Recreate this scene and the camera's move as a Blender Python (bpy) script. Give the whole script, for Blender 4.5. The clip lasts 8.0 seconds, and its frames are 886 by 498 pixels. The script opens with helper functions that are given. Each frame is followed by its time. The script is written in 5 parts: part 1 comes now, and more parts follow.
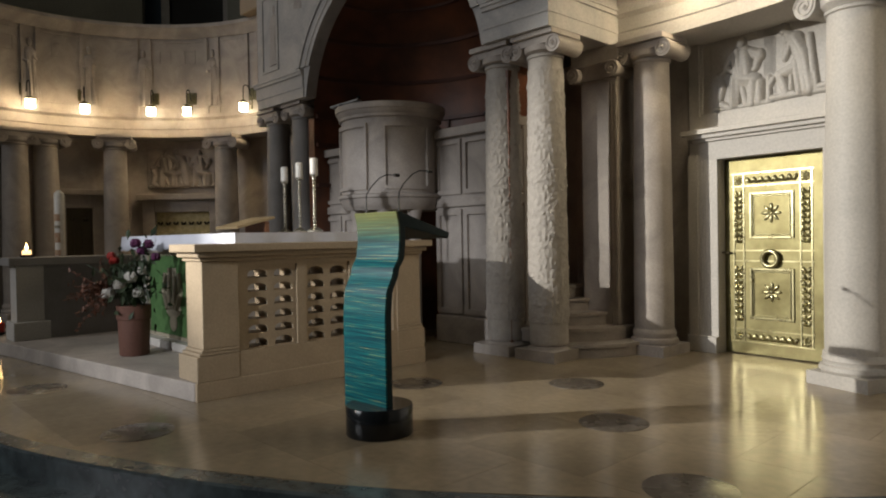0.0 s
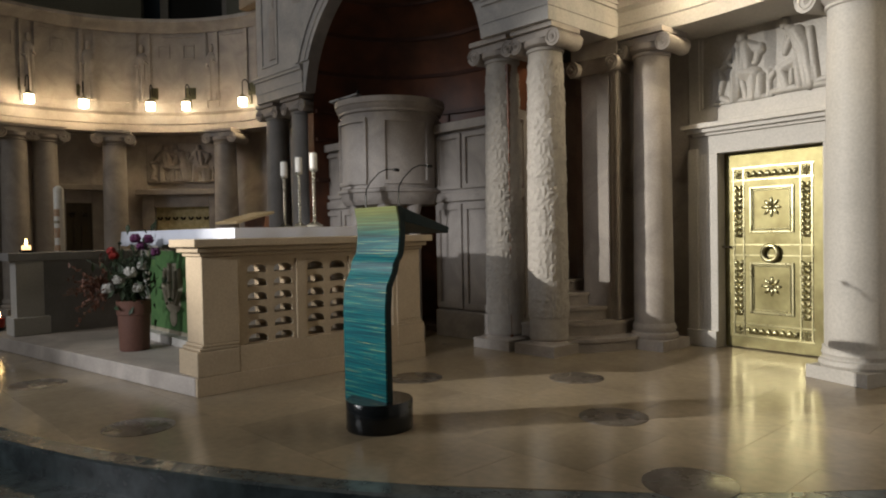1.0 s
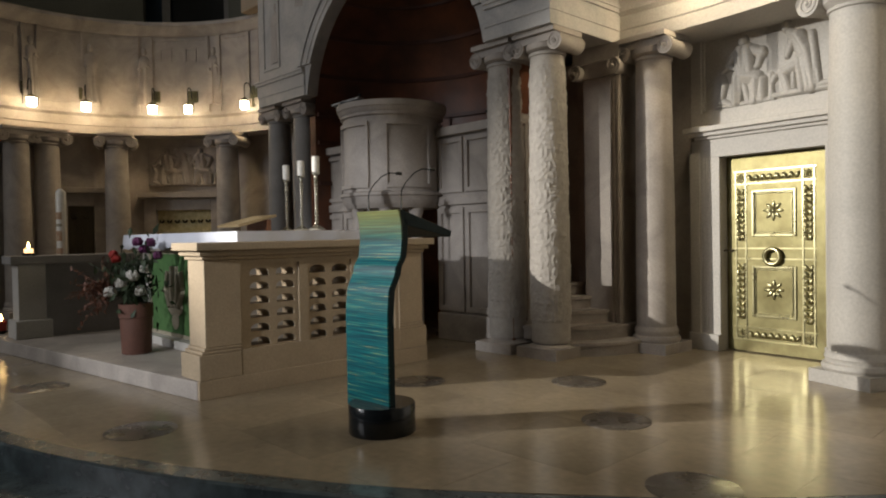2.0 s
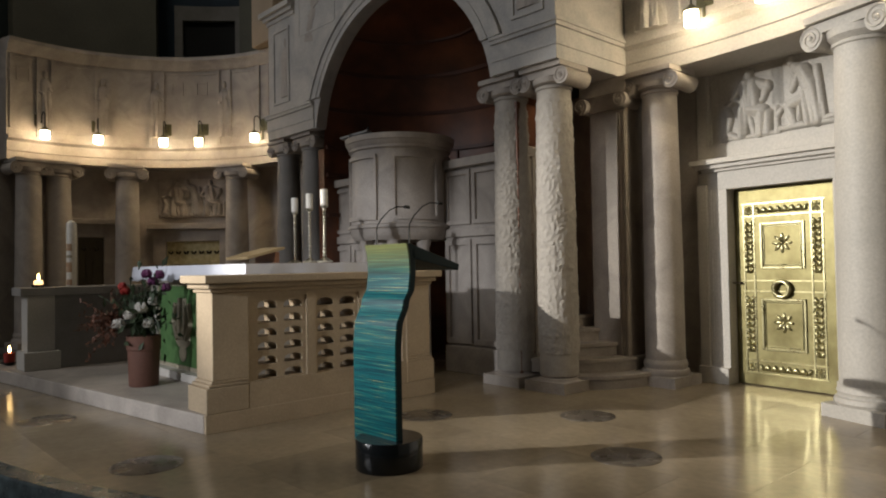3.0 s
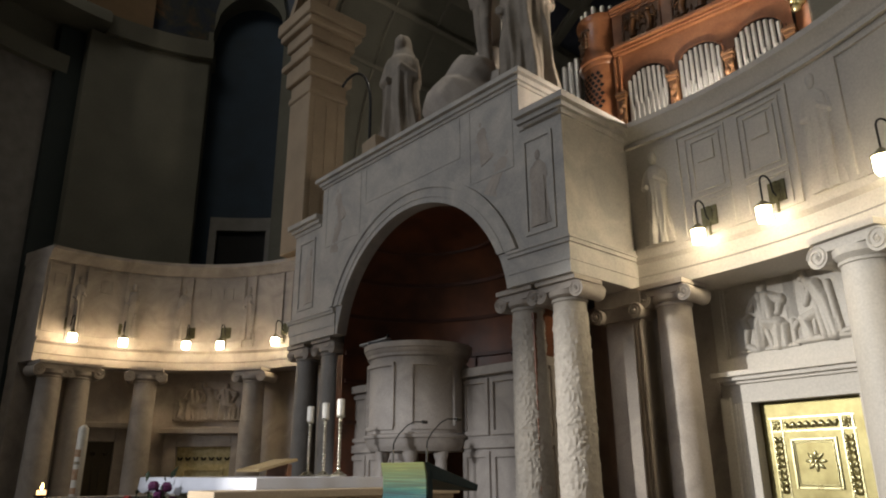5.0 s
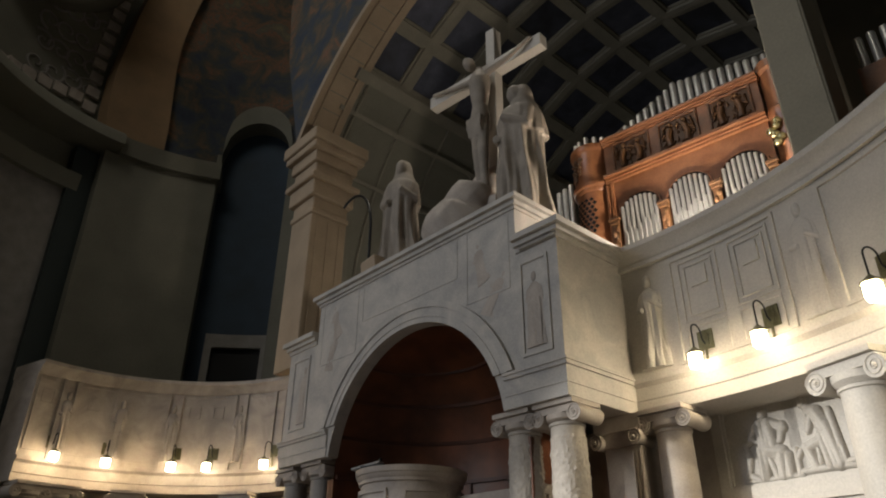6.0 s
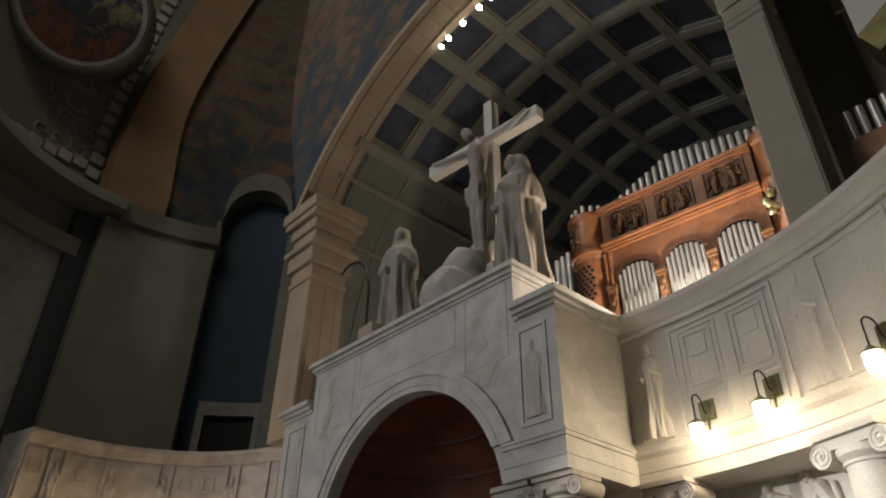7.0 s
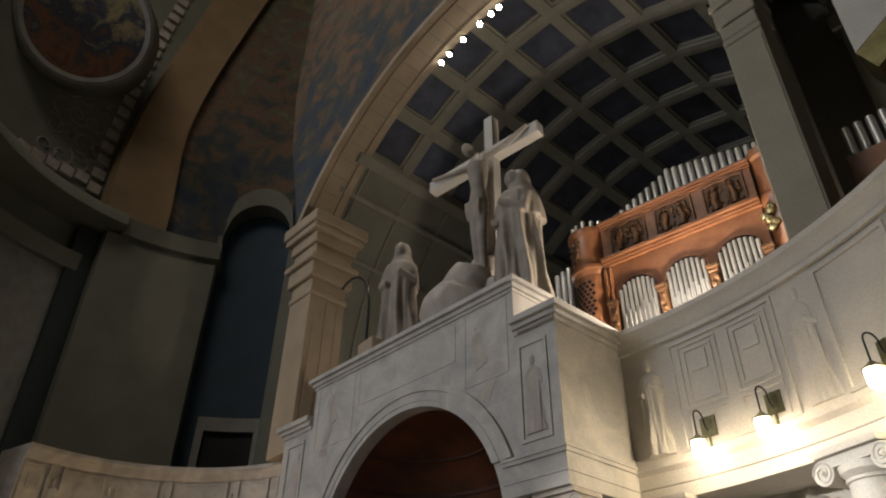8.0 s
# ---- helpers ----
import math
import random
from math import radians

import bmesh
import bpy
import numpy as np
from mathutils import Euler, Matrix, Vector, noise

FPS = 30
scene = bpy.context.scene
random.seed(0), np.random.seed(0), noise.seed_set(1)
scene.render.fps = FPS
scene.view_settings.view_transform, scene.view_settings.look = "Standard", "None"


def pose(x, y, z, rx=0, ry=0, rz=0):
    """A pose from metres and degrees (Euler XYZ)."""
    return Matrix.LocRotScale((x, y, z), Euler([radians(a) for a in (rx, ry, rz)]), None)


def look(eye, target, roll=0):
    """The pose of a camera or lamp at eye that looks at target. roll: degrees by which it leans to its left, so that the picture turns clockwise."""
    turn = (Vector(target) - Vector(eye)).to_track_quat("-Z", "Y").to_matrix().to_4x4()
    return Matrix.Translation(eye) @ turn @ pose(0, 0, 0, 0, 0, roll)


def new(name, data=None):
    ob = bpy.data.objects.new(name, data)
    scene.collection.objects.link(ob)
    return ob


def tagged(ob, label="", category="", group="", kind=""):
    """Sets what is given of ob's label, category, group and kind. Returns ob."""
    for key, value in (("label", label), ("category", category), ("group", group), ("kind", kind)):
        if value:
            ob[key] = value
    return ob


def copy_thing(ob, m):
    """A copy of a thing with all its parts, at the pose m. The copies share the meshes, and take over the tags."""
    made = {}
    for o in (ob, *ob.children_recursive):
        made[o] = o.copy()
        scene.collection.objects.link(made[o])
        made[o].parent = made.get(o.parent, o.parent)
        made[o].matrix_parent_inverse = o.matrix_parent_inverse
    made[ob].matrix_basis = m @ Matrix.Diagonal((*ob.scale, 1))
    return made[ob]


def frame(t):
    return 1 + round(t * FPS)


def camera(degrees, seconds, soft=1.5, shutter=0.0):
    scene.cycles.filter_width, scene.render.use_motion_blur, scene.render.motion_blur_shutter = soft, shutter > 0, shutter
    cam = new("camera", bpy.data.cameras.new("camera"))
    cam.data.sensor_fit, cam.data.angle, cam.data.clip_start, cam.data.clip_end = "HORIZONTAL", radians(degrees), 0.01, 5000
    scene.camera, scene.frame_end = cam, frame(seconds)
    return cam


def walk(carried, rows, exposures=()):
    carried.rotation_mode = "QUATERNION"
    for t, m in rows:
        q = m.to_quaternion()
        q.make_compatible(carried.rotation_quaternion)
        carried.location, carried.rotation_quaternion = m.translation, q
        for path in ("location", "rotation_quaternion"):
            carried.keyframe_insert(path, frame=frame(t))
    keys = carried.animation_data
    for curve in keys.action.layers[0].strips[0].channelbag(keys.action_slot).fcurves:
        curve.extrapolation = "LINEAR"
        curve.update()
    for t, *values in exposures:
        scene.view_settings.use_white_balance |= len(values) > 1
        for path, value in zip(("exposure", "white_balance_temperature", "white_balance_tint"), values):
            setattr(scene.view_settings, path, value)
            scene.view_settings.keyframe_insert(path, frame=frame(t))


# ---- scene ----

cam = camera(65.28, 8.0, soft=2.0)
ROWS = [
    (0, -0.022, 0.019, 1.175, 46.62, -0.91, 0.96),
    (0.5, -0.024, 0.016, 1.173, 46.59, -1.11, 1.01),
    (1, -0.024, 0.020, 1.175, 46.61, -1.35, 1.04),
    (2.5, -0.032, 0.011, 1.187, 46.89, -0.56, 0.98),
    (3, -0.027, 0.007, 1.202, 47.25, 1.38, 0.99),
    (3.5, -0.025, -0.011, 1.233, 47.70, 4.25, 0.92),
    (4, -0.013, -0.013, 1.257, 48.24, 8.16, 0.80),
    (4.5, -0.003, -0.022, 1.296, 48.53, 12.67, 0.67),
    (6, 0.045, -0.067, 1.265, 48.28, 27.76, -0.53),
    (6.5, 0.024, -0.055, 1.296, 48.22, 31.19, -0.63),
    (7, 0.050, -0.067, 1.272, 48.18, 33.26, -0.79),
    (7.5, 0.055, -0.070, 1.266, 48.21, 34.16, -0.85),
    (8, 0.056, -0.069, 1.271, 48.26, 34.49, -0.88),
]
walk(cam, [(t, pose(x, y, z, 0, 0, yaw) @ pose(0, 0, 0, 90 + pitch) @ pose(0, 0, 0, 0, 0, -roll)) for t, x, y, z, yaw, pitch, roll in ROWS],
     exposures=[(0, 0.0), (3.5, 0.0), (4.5, 0.08), (6, 0.3), (6.5, 0.42), (7, 0.57), (8, 0.6)])

# ---- plan (metres) ----
LC, LR = Vector((-9.9, 3.1)), 2.9          # left exedra: centre and radius of its entablature
RC, RR = Vector((-3.6, 0.72)), 5.5         # right exedra
SC, SR = Vector((-6.85, 8.55)), 7.93        # rounded edge of the chancel floor
BX0, BX1, BY0, BY1 = -9.25, -3.93, 5.07, 6.25   # pavilion over the pulpit
ZA, ZF, ZT, ZU = 3.09, 3.46, 4.98, 5.54     # architrave, frieze, cornice top, attic top
ZAL, ZFL, ZTL = 3.02, 3.41, 4.96           # the same over the left exedra
AX, AZ, AR = -6.37, 2.83, 1.63             # pavilion arch
VX, VZ, VR, VY, VF = -5.6, 7.0, 5.68, 6.05, 5.36   # choir arch and vault: axis, radius, back and front of the arch

# ---- light ----
world = bpy.data.worlds.new("world")
scene.world = world
world.use_nodes = True
world.node_tree.nodes["Background"].inputs[0].default_value = (0.5, 0.6, 0.8, 1)
world.node_tree.nodes["Background"].inputs[1].default_value = 0.03


def lamp(name, kind, m, energy, colour, size=0.1, **more):
    data = bpy.data.lights.new(name, kind)
    data.energy, data.color = energy, colour
    if kind == "AREA":
        data.shape, data.size, data.size_y = "RECTANGLE", size, more["size_y"]
    else:
        data.shadow_soft_size = size
    if kind == "SPOT":
        data.spot_size, data.spot_blend = radians(more["cone"]), more["blend"]
    ob = new(name, data)
    ob.matrix_world = m
    return ob


lamp("nave_window_light", "AREA", look((-12.5, -17, 10), (-7, 5, 4)), 1080, (0.93, 0.95, 1.0), 7, size_y=9)
# Fill light added high over the nave to lift the upper walls and arches.
lamp("high_fill_light", "AREA", look((-7, -4, 21.5), (-9.5, 3, 9)), 480, (1.0, 0.93, 0.80), 7, size_y=7)
lamp("nave_spot", "SPOT", look((-11, -8, 5.0), (-1.85, 6.0, 1.0)), 10600, (1.0, 0.95, 0.87), 0.06, cone=17.5, blend=0.6)
lamp("altar_spot", "SPOT", look((-2.6, -10, 4.2), (-5.9, 2.5, 0.95)), 3600, (0.93, 0.95, 1.0), 0.15, cone=16, blend=0.6)
lamp("organ_light", "POINT", pose(-3.3, 6.98, 5.1), 215, (1.0, 0.86, 0.7), 0.08)
# Unseen lamp added behind the second organ case to brighten the bay wall.
lamp("side_bay_fill", "POINT", pose(0.2, 8.15, 6.1), 18, (1.0, 0.88, 0.72), 0.08)
# Unseen fill hidden behind the pavilion, added to brighten the choir vault.
lamp("choir_fill_light", "POINT", pose(-9.3, 8.3, 5.3), 36, (1.0, 0.93, 0.82), 0.15)


# ---- materials ----
def material(name, base, rough=0.6, metal=0.0, vary=0.15, scale=3.0, grain=40.0, bump=0.15, second=None, spec=0.5, island=0.0, coat=0.0):
    """A surface with stains at one scale, grain at another, and fine relief."""
    mat = bpy.data.materials.new(name)
    mat.use_nodes = True
    n, l = mat.node_tree.nodes, mat.node_tree.links
    bsdf = n["Principled BSDF"]
    co = n.new("ShaderNodeTexCoord")
    big, fine = n.new("ShaderNodeTexNoise"), n.new("ShaderNodeTexNoise")
    big.inputs["Scale"].default_value, big.inputs["Detail"].default_value = scale, 5
    fine.inputs["Scale"].default_value, fine.inputs["Detail"].default_value = grain, 3
    geo = n.new("ShaderNodeNewGeometry")
    l.new(geo.outputs["Position"], big.inputs["Vector"])
    l.new(geo.outputs["Position"], fine.inputs["Vector"])
    ramp = n.new("ShaderNodeValToRGB")
    lo = second or [c * (1 - vary) for c in base]
    ramp.color_ramp.elements[0].position, ramp.color_ramp.elements[1].position = 0.3, 0.7
    ramp.color_ramp.elements[0].color, ramp.color_ramp.elements[1].color = (*lo, 1), (*base, 1)
    l.new(big.outputs[0], ramp.inputs[0])
    mix = n.new("ShaderNodeMix")
    mix.data_type, mix.blend_type = "RGBA", "MULTIPLY"
    mix.inputs[0].default_value = 0.35
    l.new(ramp.outputs[0], mix.inputs[6])
    l.new(fine.outputs[0], mix.inputs[7])
    out = mix.outputs[2]
    if island:
        info = n.new("ShaderNodeObjectInfo")
        hsv = n.new("ShaderNodeHueSaturation")
        m1 = n.new("ShaderNodeMapRange")
        m1.inputs[3].default_value, m1.inputs[4].default_value = 1 - island, 1 + island
        l.new(info.outputs["Random"], m1.inputs[0])
        l.new(m1.outputs[0], hsv.inputs["Value"])
        l.new(out, hsv.inputs["Color"])
        out = hsv.outputs[0]
    l.new(out, bsdf.inputs["Base Color"])
    rr = n.new("ShaderNodeMapRange")
    rr.inputs[3].default_value, rr.inputs[4].default_value = max(rough - 0.12, 0.02), min(rough + 0.12, 1)
    l.new(big.outputs[0], rr.inputs[0])
    l.new(rr.outputs[0], bsdf.inputs["Roughness"])
    bsdf.inputs["Metallic"].default_value = metal
    bsdf.inputs["Specular IOR Level"].default_value = spec
    bsdf.inputs["Coat Weight"].default_value = coat
    if bump:
        b = n.new("ShaderNodeBump")
        b.inputs["Strength"].default_value, b.inputs["Distance"].default_value = bump, 0.01
        l.new(fine.outputs[0], b.inputs["Height"])
        l.new(b.outputs[0], bsdf.inputs["Normal"])
    return mat


def glow(name, colour, strength):
    mat = bpy.data.materials.new(name)
    mat.use_nodes = True
    b = mat.node_tree.nodes["Principled BSDF"]
    b.inputs["Base Color"].default_value = (*colour, 1)
    b.inputs["Emission Color"].default_value = (*colour, 1)
    b.inputs["Emission Strength"].default_value = strength
    return mat


STONE = material("limestone", (0.535, 0.475, 0.42), 0.65, vary=0.34, scale=2.2, grain=60, bump=0.15)
STONE.node_tree.nodes["Noise Texture"].inputs["Distortion"].default_value = 1.4
MARBLE = material("veined_pavilion_stone", (0.60, 0.565, 0.515), 0.6, second=(0.40, 0.385, 0.37), scale=1.6, grain=50, bump=0.15)
MARBLE.node_tree.nodes["Noise Texture"].inputs["Distortion"].default_value = 1.8
PALE = material("pale_limestone", (0.62, 0.585, 0.53), 0.6, vary=0.14, scale=2.5, grain=50, bump=0.12)
GREY = material("grey_stone", (0.33, 0.31, 0.29), 0.65, vary=0.25, scale=4, grain=70, bump=0.2)
WARM = material("yellow_limestone", (0.53, 0.415, 0.28), 0.5, vary=0.15, scale=3, grain=60, bump=0.1)
CARVED = material("carved_stone", (0.50, 0.46, 0.41), 0.7, vary=0.2, scale=14, grain=90, bump=0.3)
FLOOR = material("polished_floor", (0.385, 0.31, 0.21), 0.18, vary=0.2, scale=2.0, grain=18, bump=0.02, island=0.10, spec=0.36)
DARKM = material("dark_marble", (0.035, 0.045, 0.05), 0.25, second=(0.12, 0.155, 0.16), scale=9, grain=30, bump=0.03)
ROUND = material("floor_roundel", (0.12, 0.10, 0.08), 0.27, second=(0.14, 0.118, 0.09), scale=5, grain=30, bump=0.01)
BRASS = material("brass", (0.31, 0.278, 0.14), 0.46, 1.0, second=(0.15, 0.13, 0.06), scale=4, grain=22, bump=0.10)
# Polished brass, brightened: highlights of the raised ornaments are put into its colour.
POLISHED_BRIGHT = material("polished_bright_brass", (0.62, 0.57, 0.33), 0.3, 1.0, vary=0.12, scale=9, grain=50, bump=0.05)
SILVERED = material("worn_silvered_brass", (0.72, 0.68, 0.56), 0.3, 1.0, vary=0.2, scale=20, grain=60, bump=0.05)
# Aged gold of the far door, with its reflected light put into the colour.
GILT_LIT = material("aged_lit_gilt", (0.88, 0.77, 0.45), 0.4, 0.25, second=(0.60, 0.50, 0.24), scale=12, grain=40, bump=0.2)
BRONZE = material("dark_bronze", (0.10, 0.08, 0.05), 0.4, 0.8, vary=0.3)
BLACK = material("black_granite", (0.012, 0.015, 0.018), 0.12, vary=0.3, bump=0.0)
CLOTH = material("white_linen", (0.80, 0.82, 0.90), 0.85, vary=0.06, scale=8, grain=220, bump=0.2)
WAX = material("candle_wax", (0.82, 0.78, 0.70), 0.5, vary=0.05, bump=0.02)
TERRA = material("terracotta", (0.17, 0.075, 0.05), 0.75, vary=0.2)
GREENCL = material("green_embroidery", (0.05, 0.13, 0.035), 0.8, second=(0.08, 0.18, 0.05), scale=9, grain=120, bump=0.2)
BEIGE = material("beige_fabric", (0.44, 0.39, 0.28), 0.8, vary=0.3, scale=14)
OAK = material("organ_oak", (0.34, 0.145, 0.066), 0.32, second=(0.22, 0.085, 0.038), scale=5, grain=40, bump=0.1)
OAKDARK = material("carved_oak", (0.16, 0.075, 0.03), 0.5, vary=0.4, scale=9, bump=0.4)
TIN = material("organ_pipe_tin", (0.78, 0.77, 0.75), 0.42, 0.8, vary=0.08, bump=0.0)
COFFER = material("vault_stone", (0.275, 0.26, 0.21), 0.8, vary=0.2, scale=3)
BLUE = material("blue_coffer", (0.075, 0.085, 0.125), 0.7, second=(0.03, 0.035, 0.055), scale=2.5, grain=12, island=0.35)
MOSAIC = material("brown_mosaic", (0.25, 0.085, 0.035), 0.4, second=(0.09, 0.035, 0.018), scale=2.5, grain=90, bump=0.4)
DARKWALL = material("dark_church_wall", (0.225, 0.22, 0.175), 0.8, vary=0.25, scale=1.2)
NICHE = material("blue_niche", (0.05, 0.08, 0.12), 0.8, vary=0.3, scale=2)
FRESCO = material("fresco", (0.22, 0.14, 0.07), 0.8, second=(0.05, 0.06, 0.10), scale=1.5, grain=14, bump=0.05)
fn, flk = FRESCO.node_tree.nodes, FRESCO.node_tree.links
ramp_ = fn["Color Ramp"].color_ramp
ramp_.elements[0].position, ramp_.elements[0].color = 0.22, (0.014, 0.024, 0.045, 1)
ramp_.elements[1].position, ramp_.elements[1].color = 0.92, (0.27, 0.20, 0.10, 1)
for at_, col_ in ((0.34, (0.03, 0.042, 0.065)), (0.44, (0.06, 0.06, 0.05)), (0.52, (0.13, 0.085, 0.05)), (0.56, (0.19, 0.09, 0.05)), (0.60, (0.10, 0.095, 0.07)), (0.72, (0.17, 0.14, 0.075))):
    el_ = ramp_.elements.new(at_)
    el_.color = (*col_, 1)
# the painting goes from deep blue at its foot to ochre light at its top
fsep, fadd = fn.new("ShaderNodeSeparateXYZ"), fn.new("ShaderNodeMath")
fadd.operation = "MULTIPLY_ADD"
fadd.inputs[1].default_value = 0.028
fsum = fn.new("ShaderNodeMath")
fsum.operation = "SUBTRACT"
fsum.inputs[1].default_value = 0.42
flk.new(fn["Geometry"].outputs["Position"], fsep.inputs[0])
flk.new(fsep.outputs["Z"], fadd.inputs[0])
flk.new(fn["Noise Texture"].outputs[0], fadd.inputs[2])
flk.new(fadd.outputs[0], fsum.inputs[0])
flk.new(fsum.outputs[0], fn["Color Ramp"].inputs[0])
fn["Noise Texture"].inputs["Detail"].default_value = 8
fn["Noise Texture"].inputs["Roughness"].default_value = 0.62
fn["Noise Texture"].inputs["Distortion"].default_value = 0.5
MEDAL = FRESCO.copy()
MEDAL.name = "medallion_painting"
mr = MEDAL.node_tree.nodes["Color Ramp"].color_ramp
for el_, col_ in zip(mr.elements, ((0.06, 0.025, 0.02), (0.13, 0.05, 0.035), (0.24, 0.11, 0.06), (0.16, 0.09, 0.06), (0.08, 0.07, 0.09), (0.05, 0.065, 0.10), (0.42, 0.34, 0.17))):
    el_.color = (*col_, 1)
mmath = [q for q in MEDAL.node_tree.nodes if q.type == "MATH"]
for q in mmath:
    q.inputs[1].default_value = 0.16 if q.operation == "MULTIPLY_ADD" else 2.2
BAND = material("buff_stone", (0.42, 0.325, 0.225), 0.7, vary=0.22, scale=2, bump=0.2)
PIER = material("grey_green_stone", (0.33, 0.30, 0.225), 0.75, vary=0.2, scale=1.5, grain=30, bump=0.2)
ORANGE = material("orange_wax", (0.42, 0.19, 0.08), 0.6, second=(0.55, 0.42, 0.28), scale=30)
WAXRED = material("red_wax", (0.4, 0.03, 0.02), 0.5)
LEAF = material("leaf", (0.045, 0.07, 0.03), 0.6, vary=0.4, scale=20)
LEAFR = material("rust_leaf", (0.16, 0.06, 0.03), 0.6, vary=0.4, scale=20)
PETALW = material("white_petal", (0.75, 0.72, 0.66), 0.6, vary=0.1, scale=20)
PETALR = material("red_petal", (0.45, 0.04, 0.03), 0.6, vary=0.3, scale=20)
PETALP = material("purple_petal", (0.22, 0.05, 0.16), 0.6, vary=0.3, scale=20)
GREENBR = material("greenish_bronze", (0.22, 0.20, 0.11), 0.35, 0.8, vary=0.4, scale=12)
# Real ironwork, and the flat black shade of recesses, holes and the doorway.
IRON_AND_SHADE = material("black_iron_and_shade", (0.02, 0.02, 0.02), 0.45, 0.6)
STEEL = material("steel", (0.6, 0.6, 0.6), 0.25, 1.0, bump=0)
TEALEDGE = material("dark_teal_edge", (0.006, 0.028, 0.036), 0.55, vary=0.3, spec=0.25)
LAMPGLASS = glow("lantern_glass", (1.0, 0.86, 0.60), 18)
SPOTGLASS = glow("spot_glass", (1.0, 0.93, 0.8), 30)
FLAME = glow("flame", (1.0, 0.65, 0.25), 25)


# ---- builders ----
def box(bm, x0, x1, y0, y1, z0, z1, m=None):
    vs = [bm.verts.new(p) for p in ((x0, y0, z0), (x1, y0, z0), (x1, y1, z0), (x0, y1, z0), (x0, y0, z1), (x1, y0, z1), (x1, y1, z1), (x0, y1, z1))]
    for f in ((3, 2, 1, 0), (4, 5, 6, 7), (0, 1, 5, 4), (1, 2, 6, 5), (2, 3, 7, 6), (3, 0, 4, 7)):
        bm.faces.new([vs[i] for i in f])
    if m:
        bmesh.ops.transform(bm, matrix=m, verts=vs)
    return vs


def lathe(bm, prof, seg=24, m=None, wob=None):
    """A solid of revolution about z from (radius, height) pairs."""
    rings = []
    for r, z in prof:
        rings.append([bm.verts.new((r * math.cos(2 * math.pi * i / seg), r * math.sin(2 * math.pi * i / seg), z)) for i in range(seg)])
    for a, b in zip(rings, rings[1:]):
        for i in range(seg):
            bm.faces.new((a[i], a[(i + 1) % seg], b[(i + 1) % seg], b[i]))
    bm.faces.new(list(reversed(rings[0])))
    bm.faces.new(rings[-1])
    vs = [v for r in rings for v in r]
    if wob:
        for v in vs:
            v.co = wob(v.co)
    if m:
        bmesh.ops.transform(bm, matrix=m, verts=vs)
    return vs


def ring(bm, prof, c, a0, a1, n):
    """A closed (radius, height) outline swept round the centre c between two angles."""
    rows = []
    for i in range(n + 1):
        a = radians(a0 + (a1 - a0) * i / n)
        rows.append([bm.verts.new((c[0] + r * math.cos(a), c[1] + r * math.sin(a), z)) for r, z in prof])
    k = len(prof)
    for a, b in zip(rows, rows[1:]):
        for i in range(k):
            bm.faces.new((a[i], a[(i + 1) % k], b[(i + 1) % k], b[i]))
    bm.faces.new(rows[0])
    bm.faces.new(list(reversed(rows[-1])))


def extrude(bm, outline, d, m=None):
    """A flat outline of (x, z) pairs given a thickness d along y."""
    a = [bm.verts.new((x, 0, z)) for x, z in outline]
    b = [bm.verts.new((x, d, z)) for x, z in outline]
    k = len(outline)
    bm.faces.new(a)
    bm.faces.new(list(reversed(b)))
    for i in range(k):
        bm.faces.new((a[(i + 1) % k], a[i], b[i], b[(i + 1) % k]))
    if m:
        bmesh.ops.transform(bm, matrix=m, verts=a + b)
    return a + b


def tube(bm, pts, r, seg=8, r1=None):
    pts = [Vector(p) for p in pts]
    rows = []
    for i, p in enumerate(pts):
        d = (pts[min(i + 1, len(pts) - 1)] - pts[max(i - 1, 0)]).normalized()
        u = d.orthogonal().normalized() if i == 0 else (u - d * u.dot(d)).normalized()
        w = d.cross(u)
        q = r if r1 is None else r + (r1 - r) * i / (len(pts) - 1)
        rows.append([bm.verts.new(p + (u * math.cos(2 * math.pi * j / seg) + w * math.sin(2 * math.pi * j / seg)) * q) for j in range(seg)])
    for a, b in zip(rows, rows[1:]):
        for j in range(seg):
            bm.faces.new((a[j], a[(j + 1) % seg], b[(j + 1) % seg], b[j]))
    bm.faces.new(list(reversed(rows[0])))
    bm.faces.new(rows[-1])


def ball(bm, p, r, seg=10, m=None):
    mm = Matrix.Translation(p) @ (m or Matrix()) @ Matrix.Diagonal((*(r if hasattr(r, "__len__") else (r, r, r)), 1))
    return bmesh.ops.create_icosphere(bm, subdivisions=2, radius=1, matrix=mm)["verts"]


def part(name, bm, mat, parent=None, label="", smooth=False, bevel=0.0):
    bmesh.ops.recalc_face_normals(bm, faces=bm.faces)
    me = bpy.data.meshes.new(name)
    bm.to_mesh(me)
    bm.free()
    me.materials.append(mat)
    if smooth:
        me.polygons.foreach_set("use_smooth", [True] * len(me.polygons))
        me.set_sharp_from_angle(angle=radians(40))
    ob = new(name, me)
    if parent:
        ob.parent = parent
    if label:
        tagged(ob, label)
    if bevel:
        md = ob.modifiers.new("bevel", "BEVEL")
        md.width, md.segments, md.limit_method, md.angle_limit = bevel, 2, "ANGLE", radians(50)
    return ob


def thing(name, label, category, group="", kind="", m=None):
    ob = new(name)
    if m:
        ob.matrix_world = m
    return tagged(ob, label, category, group, kind)


def mesh():
    return bmesh.new()


def polar(c, r, a):
    return c[0] + r * math.cos(radians(a)), c[1] + r * math.sin(radians(a))

# ---- structure: floors and shell ----
def disc_outline(c, r, a0, a1, n):
    return [polar(c, r, a0 + (a1 - a0) * i / n) for i in range(n + 1)]


